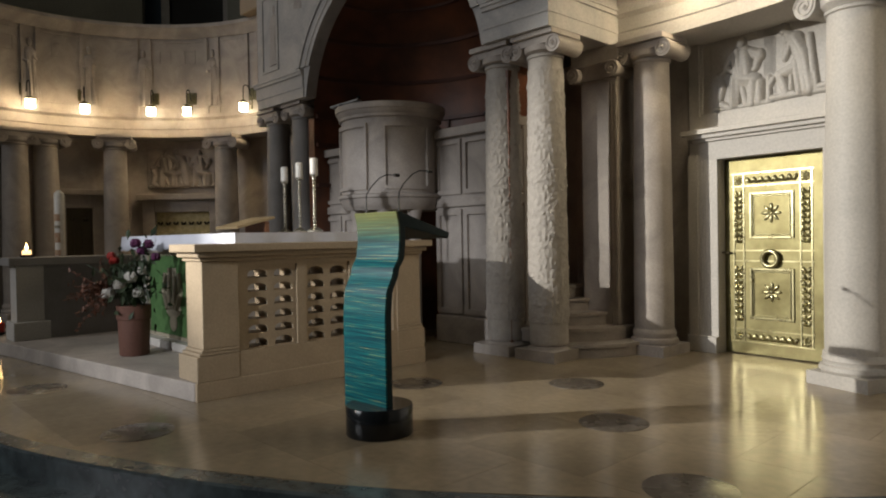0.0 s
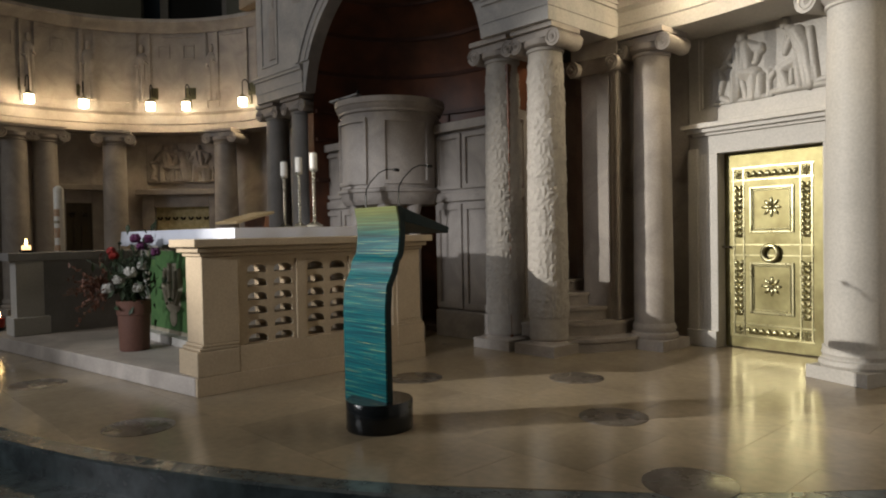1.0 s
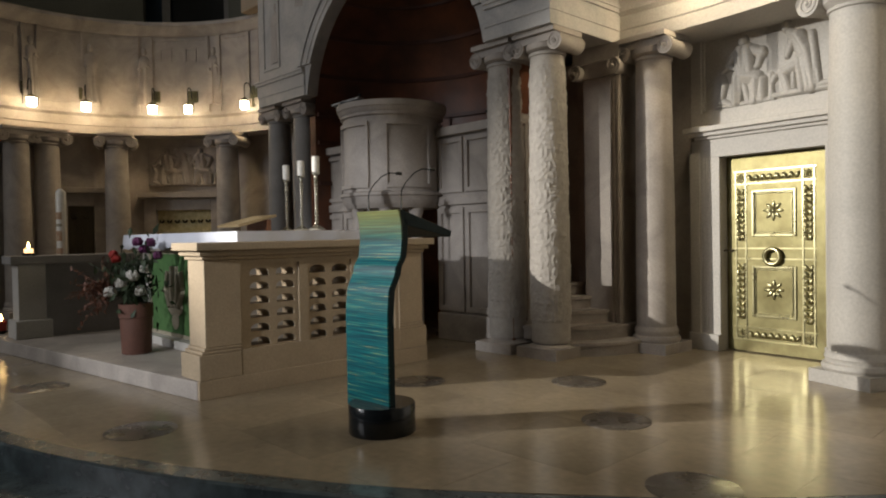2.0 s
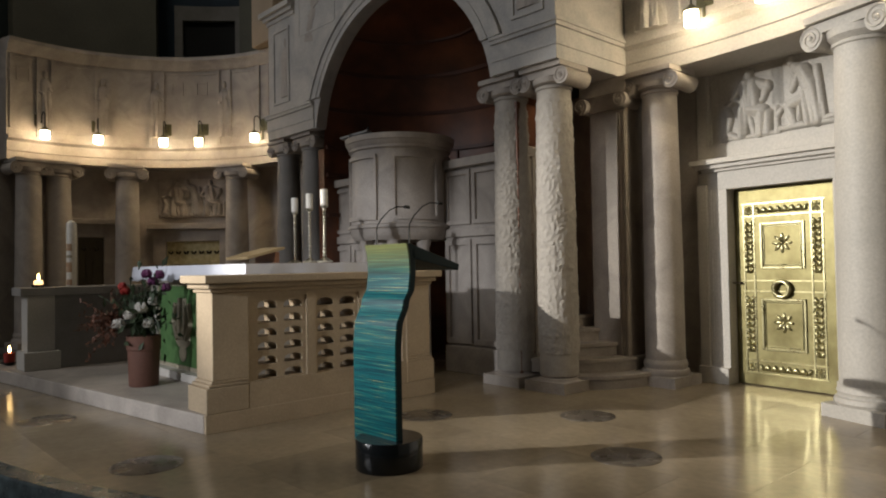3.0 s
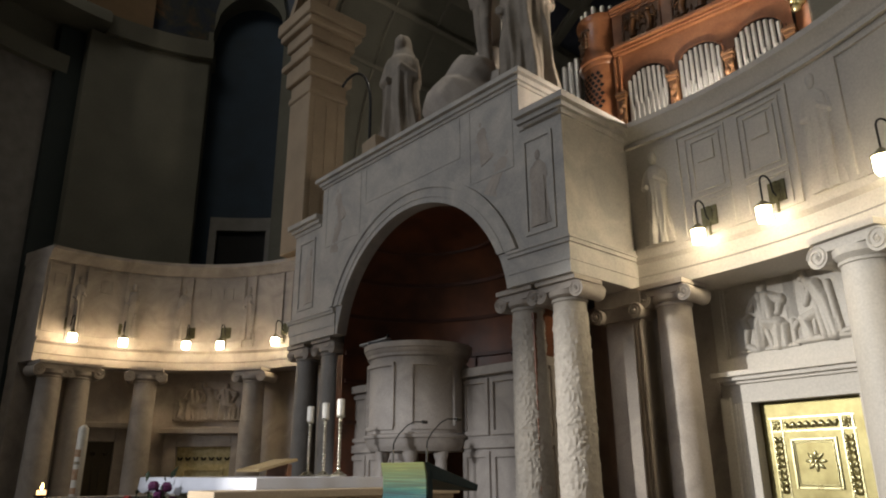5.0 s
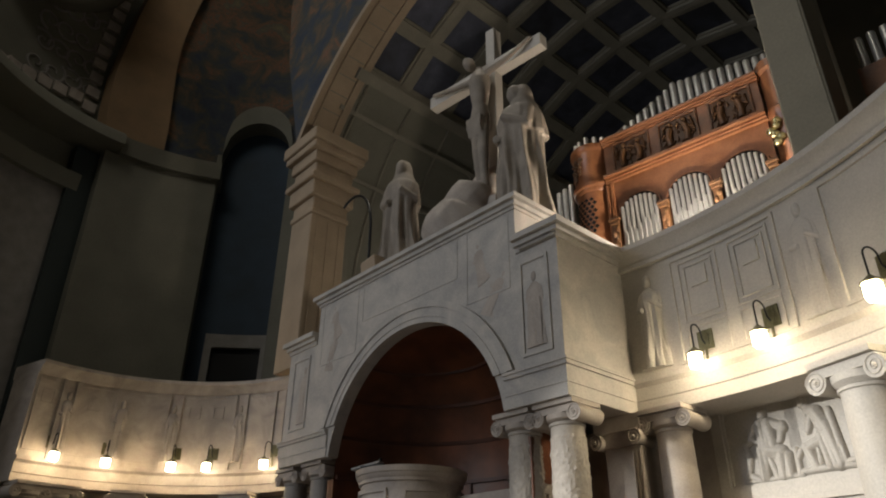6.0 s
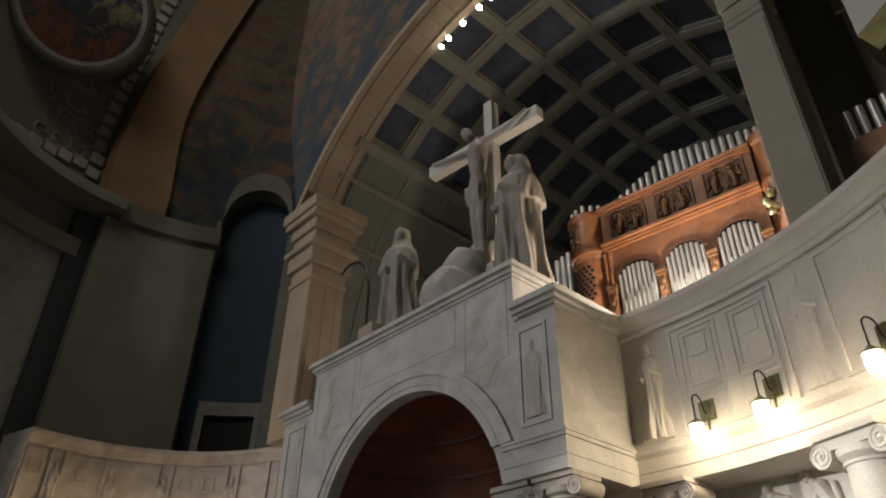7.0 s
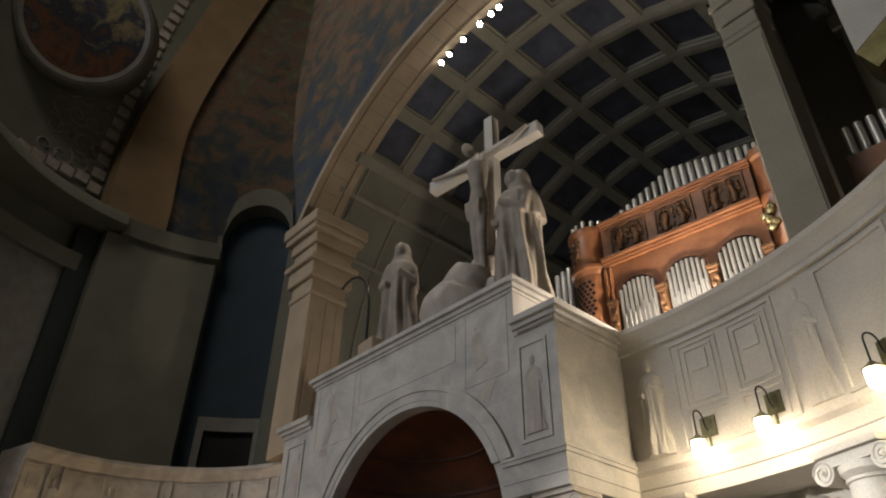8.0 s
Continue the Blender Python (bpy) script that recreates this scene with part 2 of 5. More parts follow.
def slab_mesh(bm, pts, z0, z1):
    a = [bm.verts.new((x, y, z0)) for x, y in pts]
    b = [bm.verts.new((x, y, z1)) for x, y in pts]
    k = len(pts)
    bm.faces.new(list(reversed(a)))
    bm.faces.new(b)
    for i in range(k):
        bm.faces.new((a[i], a[(i + 1) % k], b[(i + 1) % k], b[i]))


bm = mesh()
box(bm, -26, 14, -20, 20, -0.52, -0.32)
nave_floor = tagged(part("floor", bm, material("nave_floor", (0.22, 0.20, 0.17), 0.35, vary=0.2)), "worn grey stone nave floor below the chancel steps", "floor", kind="structure")
for i, (dr, z) in enumerate(((0.42, -0.16), (0.0, 0.0))):
    bm = mesh()
    w = 0.45 if i == 0 else 0.14
    ring(bm, [(SR + dr - w, z - 0.16), (SR + dr, z - 0.16), (SR + dr, z - 0.012), (SR + dr - 0.012, z), (SR + dr - w, z)], SC, 180, 360, 160)
    tagged(part("step", bm, DARKM), "dark green marble step with a rounded edge", "step", "chancel steps", "structure")
bm = mesh()
slab_mesh(bm, disc_outline(SC, SR - 0.14, 180, 360, 120) + [(SC[0] + SR - 0.14, 16), (SC[0] - SR + 0.14, 16)], -0.32, -0.012)
chancel = tagged(part("chancel_floor", bm, material("floor_joint", (0.16, 0.13, 0.09), 0.6)), "polished beige stone slab floor of the chancel", "floor", kind="structure")

for nm, dims in (("wall_south", (-26, 14, -20.4, -20)), ("wall_west", (-26.4, -26, -20.4, 20.4)), ("wall_east", (14, 14.4, -20.4, 20.4)), ("wall_north", (-26, 14, 20, 20.4))):
    bm = mesh()
    box(bm, *dims, -0.4, 22)
    tagged(part(nm, bm, DARKWALL), "dim plastered wall closing the church", "wall", kind="structure")
bm = mesh()
box(bm, -26.4, 14.4, -20.4, 20.4, 22, 22.3)
tagged(part("ceiling", bm, DARKWALL), "dim plastered ceiling of the church", "ceiling", kind="structure")


# ---- columns ----
def spiral(bm, c, r, d, ax, turn):
    """An Ionic volute: a scroll of thickness d along ax, with a raised coil."""
    m = Matrix.Translation(c) @ ax
    lathe(bm, [(r * 0.96, -d / 2), (r, -d / 2 + 0.012), (r * 0.86, 0), (r, d / 2 - 0.012), (r * 0.96, d / 2)], 18, m)
    for s in (-1, 1):
        pts = []
        for i in range(26):
            a = i * 0.5
            q = r * (0.93 - 0.065 * i / 2.1)
            if q < 0.1 * r:
                break
            pts.append(m @ Vector((q * math.cos(a) * turn, q * math.sin(a), s * (d / 2 + 0.004))))
        tube(bm, pts, r * 0.09, 5)
        ball(bm, m @ Vector((0, 0, s * (d / 2 + 0.004))), r * 0.2)


def ionic(name, label, x, y, z1, r, mat, capmat, turn=0.0, group="", z0=0.0, carved=False, plinth=None):
    """A column: plinth, base, tapered shaft, scrolled capital and abacus."""
    th = thing(name, label, "column", group, "structure", pose(x, y, z0, 0, 0, turn))
    h = z1 - z0
    pw = plinth or r * 1.28
    bm = mesh()
    box(bm, -pw, pw, -pw, pw, 0, 0.1)
    lathe(bm, [(r * 1.16, 0.1), (r * 1.22, 0.125), (r * 1.18, 0.155), (r * 1.08, 0.165), (r * 1.07, 0.18), (r * 1.12, 0.2), (r * 1.09, 0.225), (r * 1.03, 0.25)], 28)
    if carved:
        for v in bm.verts:
            if v.co.z > 0.105:
                v.co = Vector((v.co.x * 0.86, v.co.y * 0.86, 0.1 + (v.co.z - 0.1) * 0.4))
    part("base", bm, capmat, th, smooth=True)
    bm = mesh()
    zc = h - r * 1.25
    zb = 0.15 if carved else 0.25
    n = 210 if carved else 8
    prof = []
    for i in range(n + 1):
        q = i / n
        prof.append((r * (1 - 0.12 * q ** 1.7), zb + (zc - zb) * q))
    prof = [(r * 1.0, zb - 0.001)] + prof[1:-1] + [prof[-1], (r * 0.96, zc + 0.008), (r * 0.96, zc + 0.03), (r * 0.87, zc + 0.04)]

    def chisel(p):
        a = math.atan2(p.y, p.x)
        band = 1.0 if 0.35 < p.z < zc - 0.1 else 0.0
        w = noise.noise(p * 6) * 1.4
        vine = math.sin(a * 3 + p.z * 16 + 2.5 * math.sin(p.z * 7) + w * 2)
        k = max(0.0, vine) ** 2 * 0.3 + abs(noise.noise(Vector((p.x * 26, p.y * 26, p.z * 22)))) * 1.1 + abs(noise.noise(p * 48)) * 0.8
        return Vector((p.x * (1 + 0.08 * k * band), p.y * (1 + 0.08 * k * band), p.z))
    lathe(bm, prof, 128 if carved else 32, None, chisel if carved else None)
    part("shaft", bm, mat, th, smooth=True)
    bm = mesh()
    vr = r * 0.46
    lathe(bm, [(r * 0.9, zc + 0.04), (r * 1.08, zc + r * 0.35), (r * 1.1, zc + r * 0.6)], 24)
    box(bm, -r * 1.28, r * 1.28, -r * 0.98, r * 0.98, zc + r * 0.62, zc + r * 0.98)
    box(bm, -r * 1.34, r * 1.34, -r * 1.2, r * 1.2, zc + r * 1.0, h)
    for s in (-1, 1):
        spiral(bm, (s * r * 1.22, 0, zc + r * 0.52), vr, r * 1.95, pose(0, 0, 0, 90), s)
    part("capital", bm, capmat, th, smooth=True)
    return th


for i, (x, cm) in enumerate(((-4.17, CARVED), (-4.72, CARVED), (-8.45, GREY), (-9.15, GREY))):
    ionic("column", "rough carved limestone column with a scrolled capital" if i < 2 else "dark grey granite column with a scrolled capital",
          x, 5.33, ZA, 0.185, cm, STONE, 0, "pavilion columns", carved=i < 2)
ionic("column", "smooth limestone column beside the golden door", -3.58, 6.26, ZA, 0.19, STONE, STONE, -2, "exedra columns")
ionic("column", "pale smooth limestone column beside the golden door", -1.68, 5.92, ZA, 0.22, PALE, PALE, -20, "exedra columns", plinth=0.25)
ionic("column", "pale smooth limestone column on the curved wall", -0.3, 5.1, ZA, 0.22, PALE, PALE, -38, "exedra columns", plinth=0.25)
for a in (120.1, 158.7, 179.8, 188.8):
    x, y = polar(LC, LR - 0.05, a)
    ionic("column", "smooth beige limestone column under the curved frieze", x, y, ZAL, 0.205, STONE, STONE, a - 90, "exedra columns")

# corner pilaster under the pavilion's return
th = thing("pilaster", "broad limestone pilaster with a scrolled capital in the corner", "pilaster", kind="structure")
bm = mesh()
box(bm, -4.32, -3.88, 6.12, 6.45, 0, 2.78)
part("shaft", bm, STONE, th, bevel=0.01)
for i in range(3):
    bm = mesh()
    box(bm, -3.99 + i * 0.04, -3.97 + i * 0.04, 6.105, 6.12, 0.2, 2.74)
    part("fillet", bm, STONE, th)
bm = mesh()
box(bm, -4.4, -3.84, 6.06, 6.45, 2.93, ZA)
box(bm, -4.34, -3.88, 6.09, 6.45, 2.78, 2.93)
for q in (-4.36, -3.89):
    spiral(bm, (q, 6.16, 2.85), 0.085, 0.28, pose(0, 0, 0, 90), 1)
part("capital", bm, STONE, th, smooth=True)
th = thing("stair_wall", "dim panelled wall behind the pulpit stairs", "wall", kind="structure")
bm = mesh()
box(bm, -5.6, -4.3, 6.5, 6.7, 0, ZA)
part("body", bm, STONE, th)
for x0 in (-4.62, -5.0, -5.38):
    bm = mesh()
    box(bm, x0, x0 + 0.16, 6.44, 6.5, 0, ZA)
    part("strip", bm, STONE, th, bevel=0.01)


# ---- pavilion over the pulpit ----
def arch_points(cx, cz, r, z0, n=40):
    a0 = math.asin((z0 - cz) / r)
    return [(cx + r * math.cos(a0 + (math.pi - 2 * a0) * i / n), cz + r * math.sin(a0 + (math.pi - 2 * a0) * i / n)) for i in range(n + 1)]


pav = thing("pulpit_pavilion", "pale limestone pavilion with a round arch over the pulpit", "pavilion", kind="structure")
bm = mesh()
extrude(bm, [(BX0, ZA), (BX0, ZT - 0.13), (BX1, ZT - 0.13), (BX1, ZA)] + arch_points(AX, AZ, AR, ZA), 0.16, pose(0, BY0, 0))
part("front_wall", bm, MARBLE, pav)
for x0, x1 in ((BX0, BX0 + 0.45), (BX1 - 0.45, BX1)):
    bm = mesh()
    box(bm, x0, x1, BY0 + 0.16, BY1 + 0.3, ZA, ZT - 0.13)
    part("side_wall", bm, MARBLE, pav)
bm = mesh()
r0 = arch_points(AX, AZ, AR - 0.002, ZA)
for ra, rb, d in ((AR, AR + 0.27, 0.025), (AR + 0.19, AR + 0.27, 0.045), (AR + 0.07, AR + 0.1, 0.035)):
    extrude(bm, arch_points(AX, AZ, rb, ZF + 0.02 if rb > 1.7 else ZA) + list(reversed(arch_points(AX, AZ, ra, ZF + 0.02 if rb > 1.7 else ZA))), d, pose(0, BY0 - d, 0))
part("archivolt", bm, MARBLE, pav)


def around(bm, z0, z1, d, gap=True):
    """A band of depth d round the front and both returns of the pavilion."""
    for x0, x1 in (((BX0 - d, AX - AR - 0.02), (AX + AR + 0.02, BX1 + d)) if gap else ((BX0 - d, BX1 + d),)):
        box(bm, x0, x1, BY0 - d, BY0 + 0.01, z0, z1)
    box(bm, BX1 - 0.01, BX1 + d, BY0 + 0.01, BY1, z0, z1)
    box(bm, BX0 - d, BX0 + 0.01, BY0 + 0.01, BY1, z0, z1)


bm = mesh()
around(bm, ZA + 0.002, ZA + 0.13, 0.012)
around(bm, ZA + 0.13, ZA + 0.30, 0.022)
around(bm, ZA + 0.30, ZA + 0.34, 0.045)
around(bm, ZA + 0.34, ZF, 0.06)
part("architrave", bm, MARBLE, pav)
bm = mesh()
for x0, x1 in ((BX0, -8.503), (-4.497, BX1)):
    for z0, z1, d in ((ZT - 0.19, ZT - 0.13, 0.02), (ZT - 0.13, ZT - 0.07, 0.06), (ZT - 0.07, ZT, 0.11)):
        box(bm, x0 - (d if x0 < -8.6 else 0.0), x1 + (d if x1 > -4.4 else 0.0), BY0 - d, BY1 + 0.3, z0, z1)
part("cornice", bm, MARBLE, pav)
bm = mesh()
box(bm, -8.5, -4.5, BY0, BY1 + 0.3, ZT - 0.13, ZU - 0.12)
part("attic", bm, MARBLE, pav)
bm = mesh()
for z0, z1, d in ((ZU - 0.16, ZU - 0.12, 0.02), (ZU - 0.12, ZU - 0.06, 0.05), (ZU - 0.06, ZU, 0.10)):
    box(bm, -8.5 - d, -4.5 + d, BY0 - d, BY1 + 0.3, z0, z1)
part("attic_cornice", bm, MARBLE, pav)


def frame_rect(bm, x0, x1, z0, z1, w, y, d):
    """A raised rectangular frame on a wall that faces -y."""
    box(bm, x0, x0 + w, y - d, y, z0, z1)
    box(bm, x1 - w, x1, y - d, y, z0, z1)
    box(bm, x0 + w, x1 - w, y - d, y, z0, z0 + w)
    box(bm, x0 + w, x1 - w, y - d, y, z1 - w, z1)


for x0, x1 in ((-4.46, -4.06), (-9.1, -8.65)):
    bm = mesh()
    frame_rect(bm, x0, x1, 3.58, 4.66, 0.035, BY0, 0.018)
    part("panel_frame", bm, MARBLE, pav)

for x0, x1, z0, z1 in ((-5.3, -4.6, 4.42, 5.44), (-8.4, -7.5, 4.42, 5.44), (-7.4, -5.45, 4.82, 5.44)):
    bm = mesh()
    frame_rect(bm, x0, x1, z0, z1, 0.025, BY0, 0.006)
    part("panel_frame", bm, MARBLE, pav)
for i in range(24):
    bm = mesh()
    box(bm, -4.42 + i * 0.021, -4.408 + i * 0.021, BY0 - 0.05, BY0 - 0.02, ZT - 0.185, ZT - 0.15)
    part("dentil", bm, MARBLE, pav)

# brown niche behind the arch
bm = mesh()
ring(bm, [(1.67, 0), (1.81, 0), (1.81, AZ), (1.67, AZ)], (AX, BY0 + 0.16), 0, 180, 40)
n, k = 32, 12
rows = []
for j in range(k + 1):
    e = math.pi / 2 * j / k * 0.999
    rows.append([bm.verts.new((AX + 1.67 * math.cos(e) * math.cos(math.pi * i / n), BY0 + 0.16 + 1.67 * math.cos(e) * math.sin(math.pi * i / n), AZ + 1.67 * math.sin(e))) for i in range(n + 1)])
for a, b in zip(rows, rows[1:]):
    for i in range(n):
        bm.faces.new((a[i], a[i + 1], b[i + 1], b[i]))
part("niche", bm, MOSAIC, pav, "dark red-brown mosaic half dome", smooth=True)
bm = mesh()
for z in (1.9, 2.45, 2.83):
    ring(bm, [(1.635, z), (1.675, z), (1.675, z + 0.05), (1.635, z + 0.05)], (AX, BY0 + 0.16), 1, 179, 36)
for e in (18, 36, 54):
    q = 1.65 * math.cos(radians(e))
    z = AZ + 1.65 * math.sin(radians(e))
    ring(bm, [(q, z), (q + 0.03, z), (q + 0.02, z + 0.045), (q - 0.02, z + 0.045)], (AX, BY0 + 0.16), 1, 179, 36)
for i in range(1, 8):
    a = 22.5 * i
    x, y = polar((AX, BY0 + 0.16), 1.66, a)
    tube(bm, [(x, y, 1.2), (x, y, AZ)], 0.02, 5)
part("mosaic_border", bm, material("red_border", (0.13, 0.05, 0.028), 0.55, vary=0.4, scale=8), pav, "raised red-brown bands between the mosaic fields")

# panelled parapets beside the pulpit
for x0, x1 in ((-5.86, -4.55), (-8.15, -6.84)):
    th = thing("pulpit_parapet", "panelled grey limestone parapet beside the pulpit", "parapet", "pulpit parapets", "structure")
    bm = mesh()
    box(bm, x0, x1, 5.45, 5.6, 0, 2.3)
    part("body", bm, STONE, th)
    bm = mesh()
    box(bm, x0, x1, 5.38, 5.63, 2.3, 2.4)
    box(bm, x0, x1, 5.41, 5.45, 1.52, 1.62)
    box(bm, x0, x1, 5.41, 5.45, 0, 0.3)
    part("ledge", bm, STONE, th, bevel=0.01)
    w = (x1 - x0) / 3
    for i in range(3):
        bm = mesh()
        frame_rect(bm, x0 + i * w + 0.015, x0 + (i + 1) * w - 0.015, 1.66, 2.27, 0.05, 5.45, 0.03)
        part("upper_frame", bm, STONE, th)
        bm = mesh()
        frame_rect(bm, x0 + i * w + 0.015, x0 + (i + 1) * w - 0.015, 0.33, 1.49, 0.06, 5.45, 0.03)
        part("lower_frame", bm, STONE, th)

# pulpit
pul = thing("pulpit", "round grey limestone pulpit with plain panels, on short columns", "pulpit", "", "", pose(AX, 5.2, 0))
bm = mesh()
lathe(bm, [(0.575, 1.68), (0.575, 2.53)], 60)
part("drum", bm, STONE, pul, smooth=True)
bm = mesh()
lathe(bm, [(0.585, 2.52), (0.6, 2.53), (0.6, 2.56), (0.615, 2.575), (0.625, 2.61), (0.64, 2.62), (0.645, 2.68), (0.59, 2.682)], 60)
part("rim", bm, STONE, pul, smooth=True)
bm = mesh()
lathe(bm, [(0.3, 1.49), (0.54, 1.5), (0.56, 1.53), (0.585, 1.56), (0.59, 1.6), (0.6, 1.63), (0.62, 1.64), (0.62, 1.67), (0.585, 1.685)], 60)
part("bottom", bm, STONE, pul, smooth=True)
for i in range(5):
    bm = mesh()
    a0 = -21 + i * 72 - 26.5
    for z0, z1 in ((1.735, 1.755), (2.425, 2.445)):
        ring(bm, [(0.57, z0 - 0.012), (0.604, z0 - 0.012), (0.604, z1 + 0.012), (0.57, z1 + 0.012)], (0, 0), a0, a0 + 53, 12)
    for a in (a0, a0 + 51):
        ring(bm, [(0.57, 1.767), (0.604, 1.767), (0.604, 2.413), (0.57, 2.413)], (0, 0), a - 0.6, a + 2.6, 2)
    part("panel_frame", bm, STONE, pul)
for a in (-150, -100, -50, -5):
    x, y = polar((0, 0), 0.45, a)
    bm = mesh()
    m = Matrix.Translation((x, y, 0))
    lathe(bm, [(0.1, 0.0), (0.1, 0.12), (0.07, 0.16), (0.065, 1.36), (0.062, 1.4), (0.08, 1.45), (0.085, 1.52)], 16, m)
    part("short_column", bm, STONE, pul, smooth=True)
th = thing("reading_desk", "small dark reading lamp and desk on the pulpit rim", "desk", m=pose(-6.82, 4.9, 2.68, 0, 0, 25))
bm = mesh()
box(bm, -0.18, 0.2, -0.06, 0.06, 0.1, 0.125, pose(0, 0, 0, 0, -10))
part("board", bm, material("grey_board", (0.4, 0.38, 0.36), 0.5), th, bevel=0.006)
bm = mesh()
box(bm, -0.08, 0.24, -0.06, 0.06, 0, 0.12)
tube(bm, [(0.15, 0, 0.1), (0.16, 0, 0.2)], 0.02)
part("stand", bm, IRON_AND_SHADE, th, bevel=0.01)
th = thing("metal_bowl", "small dark metal bowl on the parapet ledge", "bowl", m=pose(-5.05, 5.5, 2.4))
bm = mesh()
lathe(bm, [(0.05, 0), (0.06, 0.02), (0.05, 0.05), (0.075, 0.11), (0.06, 0.115)], 18)
part("bowl", bm, STEEL, th, smooth=True)

# stairs that wind up behind the carved columns
st = thing("stairs", "curved limestone steps winding up to the pulpit", "stairs", kind="structure")
for i in range(5):
    bm = mesh()
    q = 1.17 - 0.21 * i
    z0, z1 = 0.13 * i, 0.13 * (i + 1)
    ring(bm, [(0.02, z0), (q, z0), (q, z1 - 0.035), (q + 0.02, z1 - 0.03), (q + 0.02, z1), (0.02, z1)], (-4.78, 6.28), -62 if i == 0 else -75, 4, 20)
    part("step", bm, STONE, st, smooth=True)


# ---- curved walls ----
def exedra(c, r, a0, a1, n, name, label, mat, back=0.42, levels=None):
    za, zf, zt = levels or (ZA, ZF, ZT)
    th = thing(name, label, "wall", kind="structure")
    bm = mesh()
    ring(bm, [(r, za), (r + 0.75, za), (r + 0.75, zt - 0.2), (r, zt - 0.2)], c, a0, a1, n)
    part("frieze", bm, mat, th, smooth=True)
    bm = mesh()
    ring(bm, [(r - 0.012, za + 0.002), (r + 0.01, za + 0.002), (r + 0.01, zf), (r - 0.07, zf), (r - 0.07, zf - 0.06), (r - 0.045, zf - 0.08), (r - 0.022, zf - 0.1), (r - 0.022, za + 0.14), (r - 0.012, za + 0.13)], c, a0, a1, n)
    part("architrave", bm, mat, th, smooth=True)
    bm = mesh()
    ring(bm, [(r - 0.02, zt - 0.22), (r + 0.8, zt - 0.22), (r + 0.8, zt), (r - 0.12, zt), (r - 0.12, zt - 0.06), (r - 0.06, zt - 0.12), (r - 0.05, zt - 0.18)], c, a0, a1, n)
    part("cornice", bm, mat, th, smooth=True)
    bm = mesh()
    ring(bm, [(r + back, 0), (r + back + 0.3, 0), (r + back + 0.3, za), (r + back, za)], c, a0, a1, n)
    part("lower_wall", bm, mat, th, smooth=True)
    return th


right = exedra(RC, RR, 94, 10, 80, "wall_right", "curved pale limestone wall with a panelled frieze", PALE, 0.68)
left = exedra(LC, LR, 97, 195, 80, "wall_left", "curved limestone wall with a panelled frieze lit by lanterns", STONE, levels=(ZAL, ZFL, ZTL))


def curved_frame(bm, c, r, a0, a1, z0, z1, w, d):
    wa = math.degrees(w / r)
    n = max(3, int(abs(a1 - a0) / 1.5))
    for p, q, u, v, k in ((a0, a0 + wa, z0, z1, 1), (a1 - wa, a1, z0, z1, 1), (a0 + wa, a1 - wa, z0, z0 + w, n), (a0 + wa, a1 - wa, z1 - w, z1, n)):
        ring(bm, [(r - d, u), (r + 0.005, u), (r + 0.005, v), (r - d, v)], c, p, q, k)


for a0, a1 in ((74, 87.3), (60.5, 69), (47.5, 59.5)):
    bm = mesh()
    curved_frame(bm, RC, RR, a0, a1, 3.5, 4.66, 0.035, 0.022)
    part("panel_frame", bm, PALE, right)
for a0, a1 in ((81.3, 86.2), (75.0, 79.9), (54.2, 58.7), (48.2, 52.8)):
    for z0, z1, q in ((3.9, 4.59, 0.0), (3.53, 3.86, 0.0), (3.96, 4.53, 0.65)):
        bm = mesh()
        curved_frame(bm, RC, RR, a0 + q, a1 - q, z0, z1, 0.022, 0.016)
        part("panel_frame", bm, PALE, right)
    bm = mesh()
    am = (a0 + a1) / 2
    ring(bm, [(RR - 0.02, 4.27), (RR + 0.005, 4.27), (RR + 0.005, 4.48), (RR - 0.02, 4.48)], RC, am - 1.0, am + 1.0, 4)
    part("raised_square", bm, PALE, right)
bm = mesh()
ring(bm, [(RR - 0.045, ZT - 0.27), (RR + 0.005, ZT - 0.27), (RR + 0.005, ZT - 0.222), (RR - 0.045, ZT - 0.222)], RC, 94, 10, 80)
part("bead_moulding", bm, PALE, right, smooth=True)
for a0, a1 in ((110.5, 124), (126.5, 147.5), (151, 164), (168, 182), (185, 194)):
    bm = mesh()
    curved_frame(bm, LC, LR, a0, a1, 3.52, 4.7, 0.03, 0.015)
    part("panel_frame", bm, STONE, left)
for a in (108.8, 125.2, 149.2, 166, 183.5):
    for q in (-2.2, 2.2):
        bm = mesh()
        ring(bm, [(LR - 0.03, ZFL + 0.002), (LR + 0.005, ZFL + 0.002), (LR + 0.005, ZTL - 0.225), (LR - 0.03, ZTL - 0.225)], LC, a + q - 0.5, a + q + 0.5, 2)
        part("pilaster_strip", bm, STONE, left)
for a in (133.5, 142, 175, 190):
    bm = mesh()
    curved_frame(bm, LC, LR, a - 2, a + 2, 4.3, 4.54, 0.02, 0.012)
    part("square_frame", bm, STONE, left)


# ---- choir arch, vault and dark walls behind ----
arch = thing("choir_arch", "tall buff stone arch with piers before the vaulted choir", "arch", kind="structure")
bm = mesh()
extrude(bm, arch_points(VX, VZ, VR + 0.06, 9.8, 60) + list(reversed(arch_points(VX, VZ, VR - 0.03, 9.8, 60))), VY + 0.1 - VF, pose(0, VF, 0))
part("arch_ring", bm, BAND, arch)
bm = mesh()
for ya, yb, d in ((VF, VF + 0.1, 0.05), (VF + 0.16, VF + 0.2, 0.03), (VY - 0.06, VY + 0.1, 0.05)):
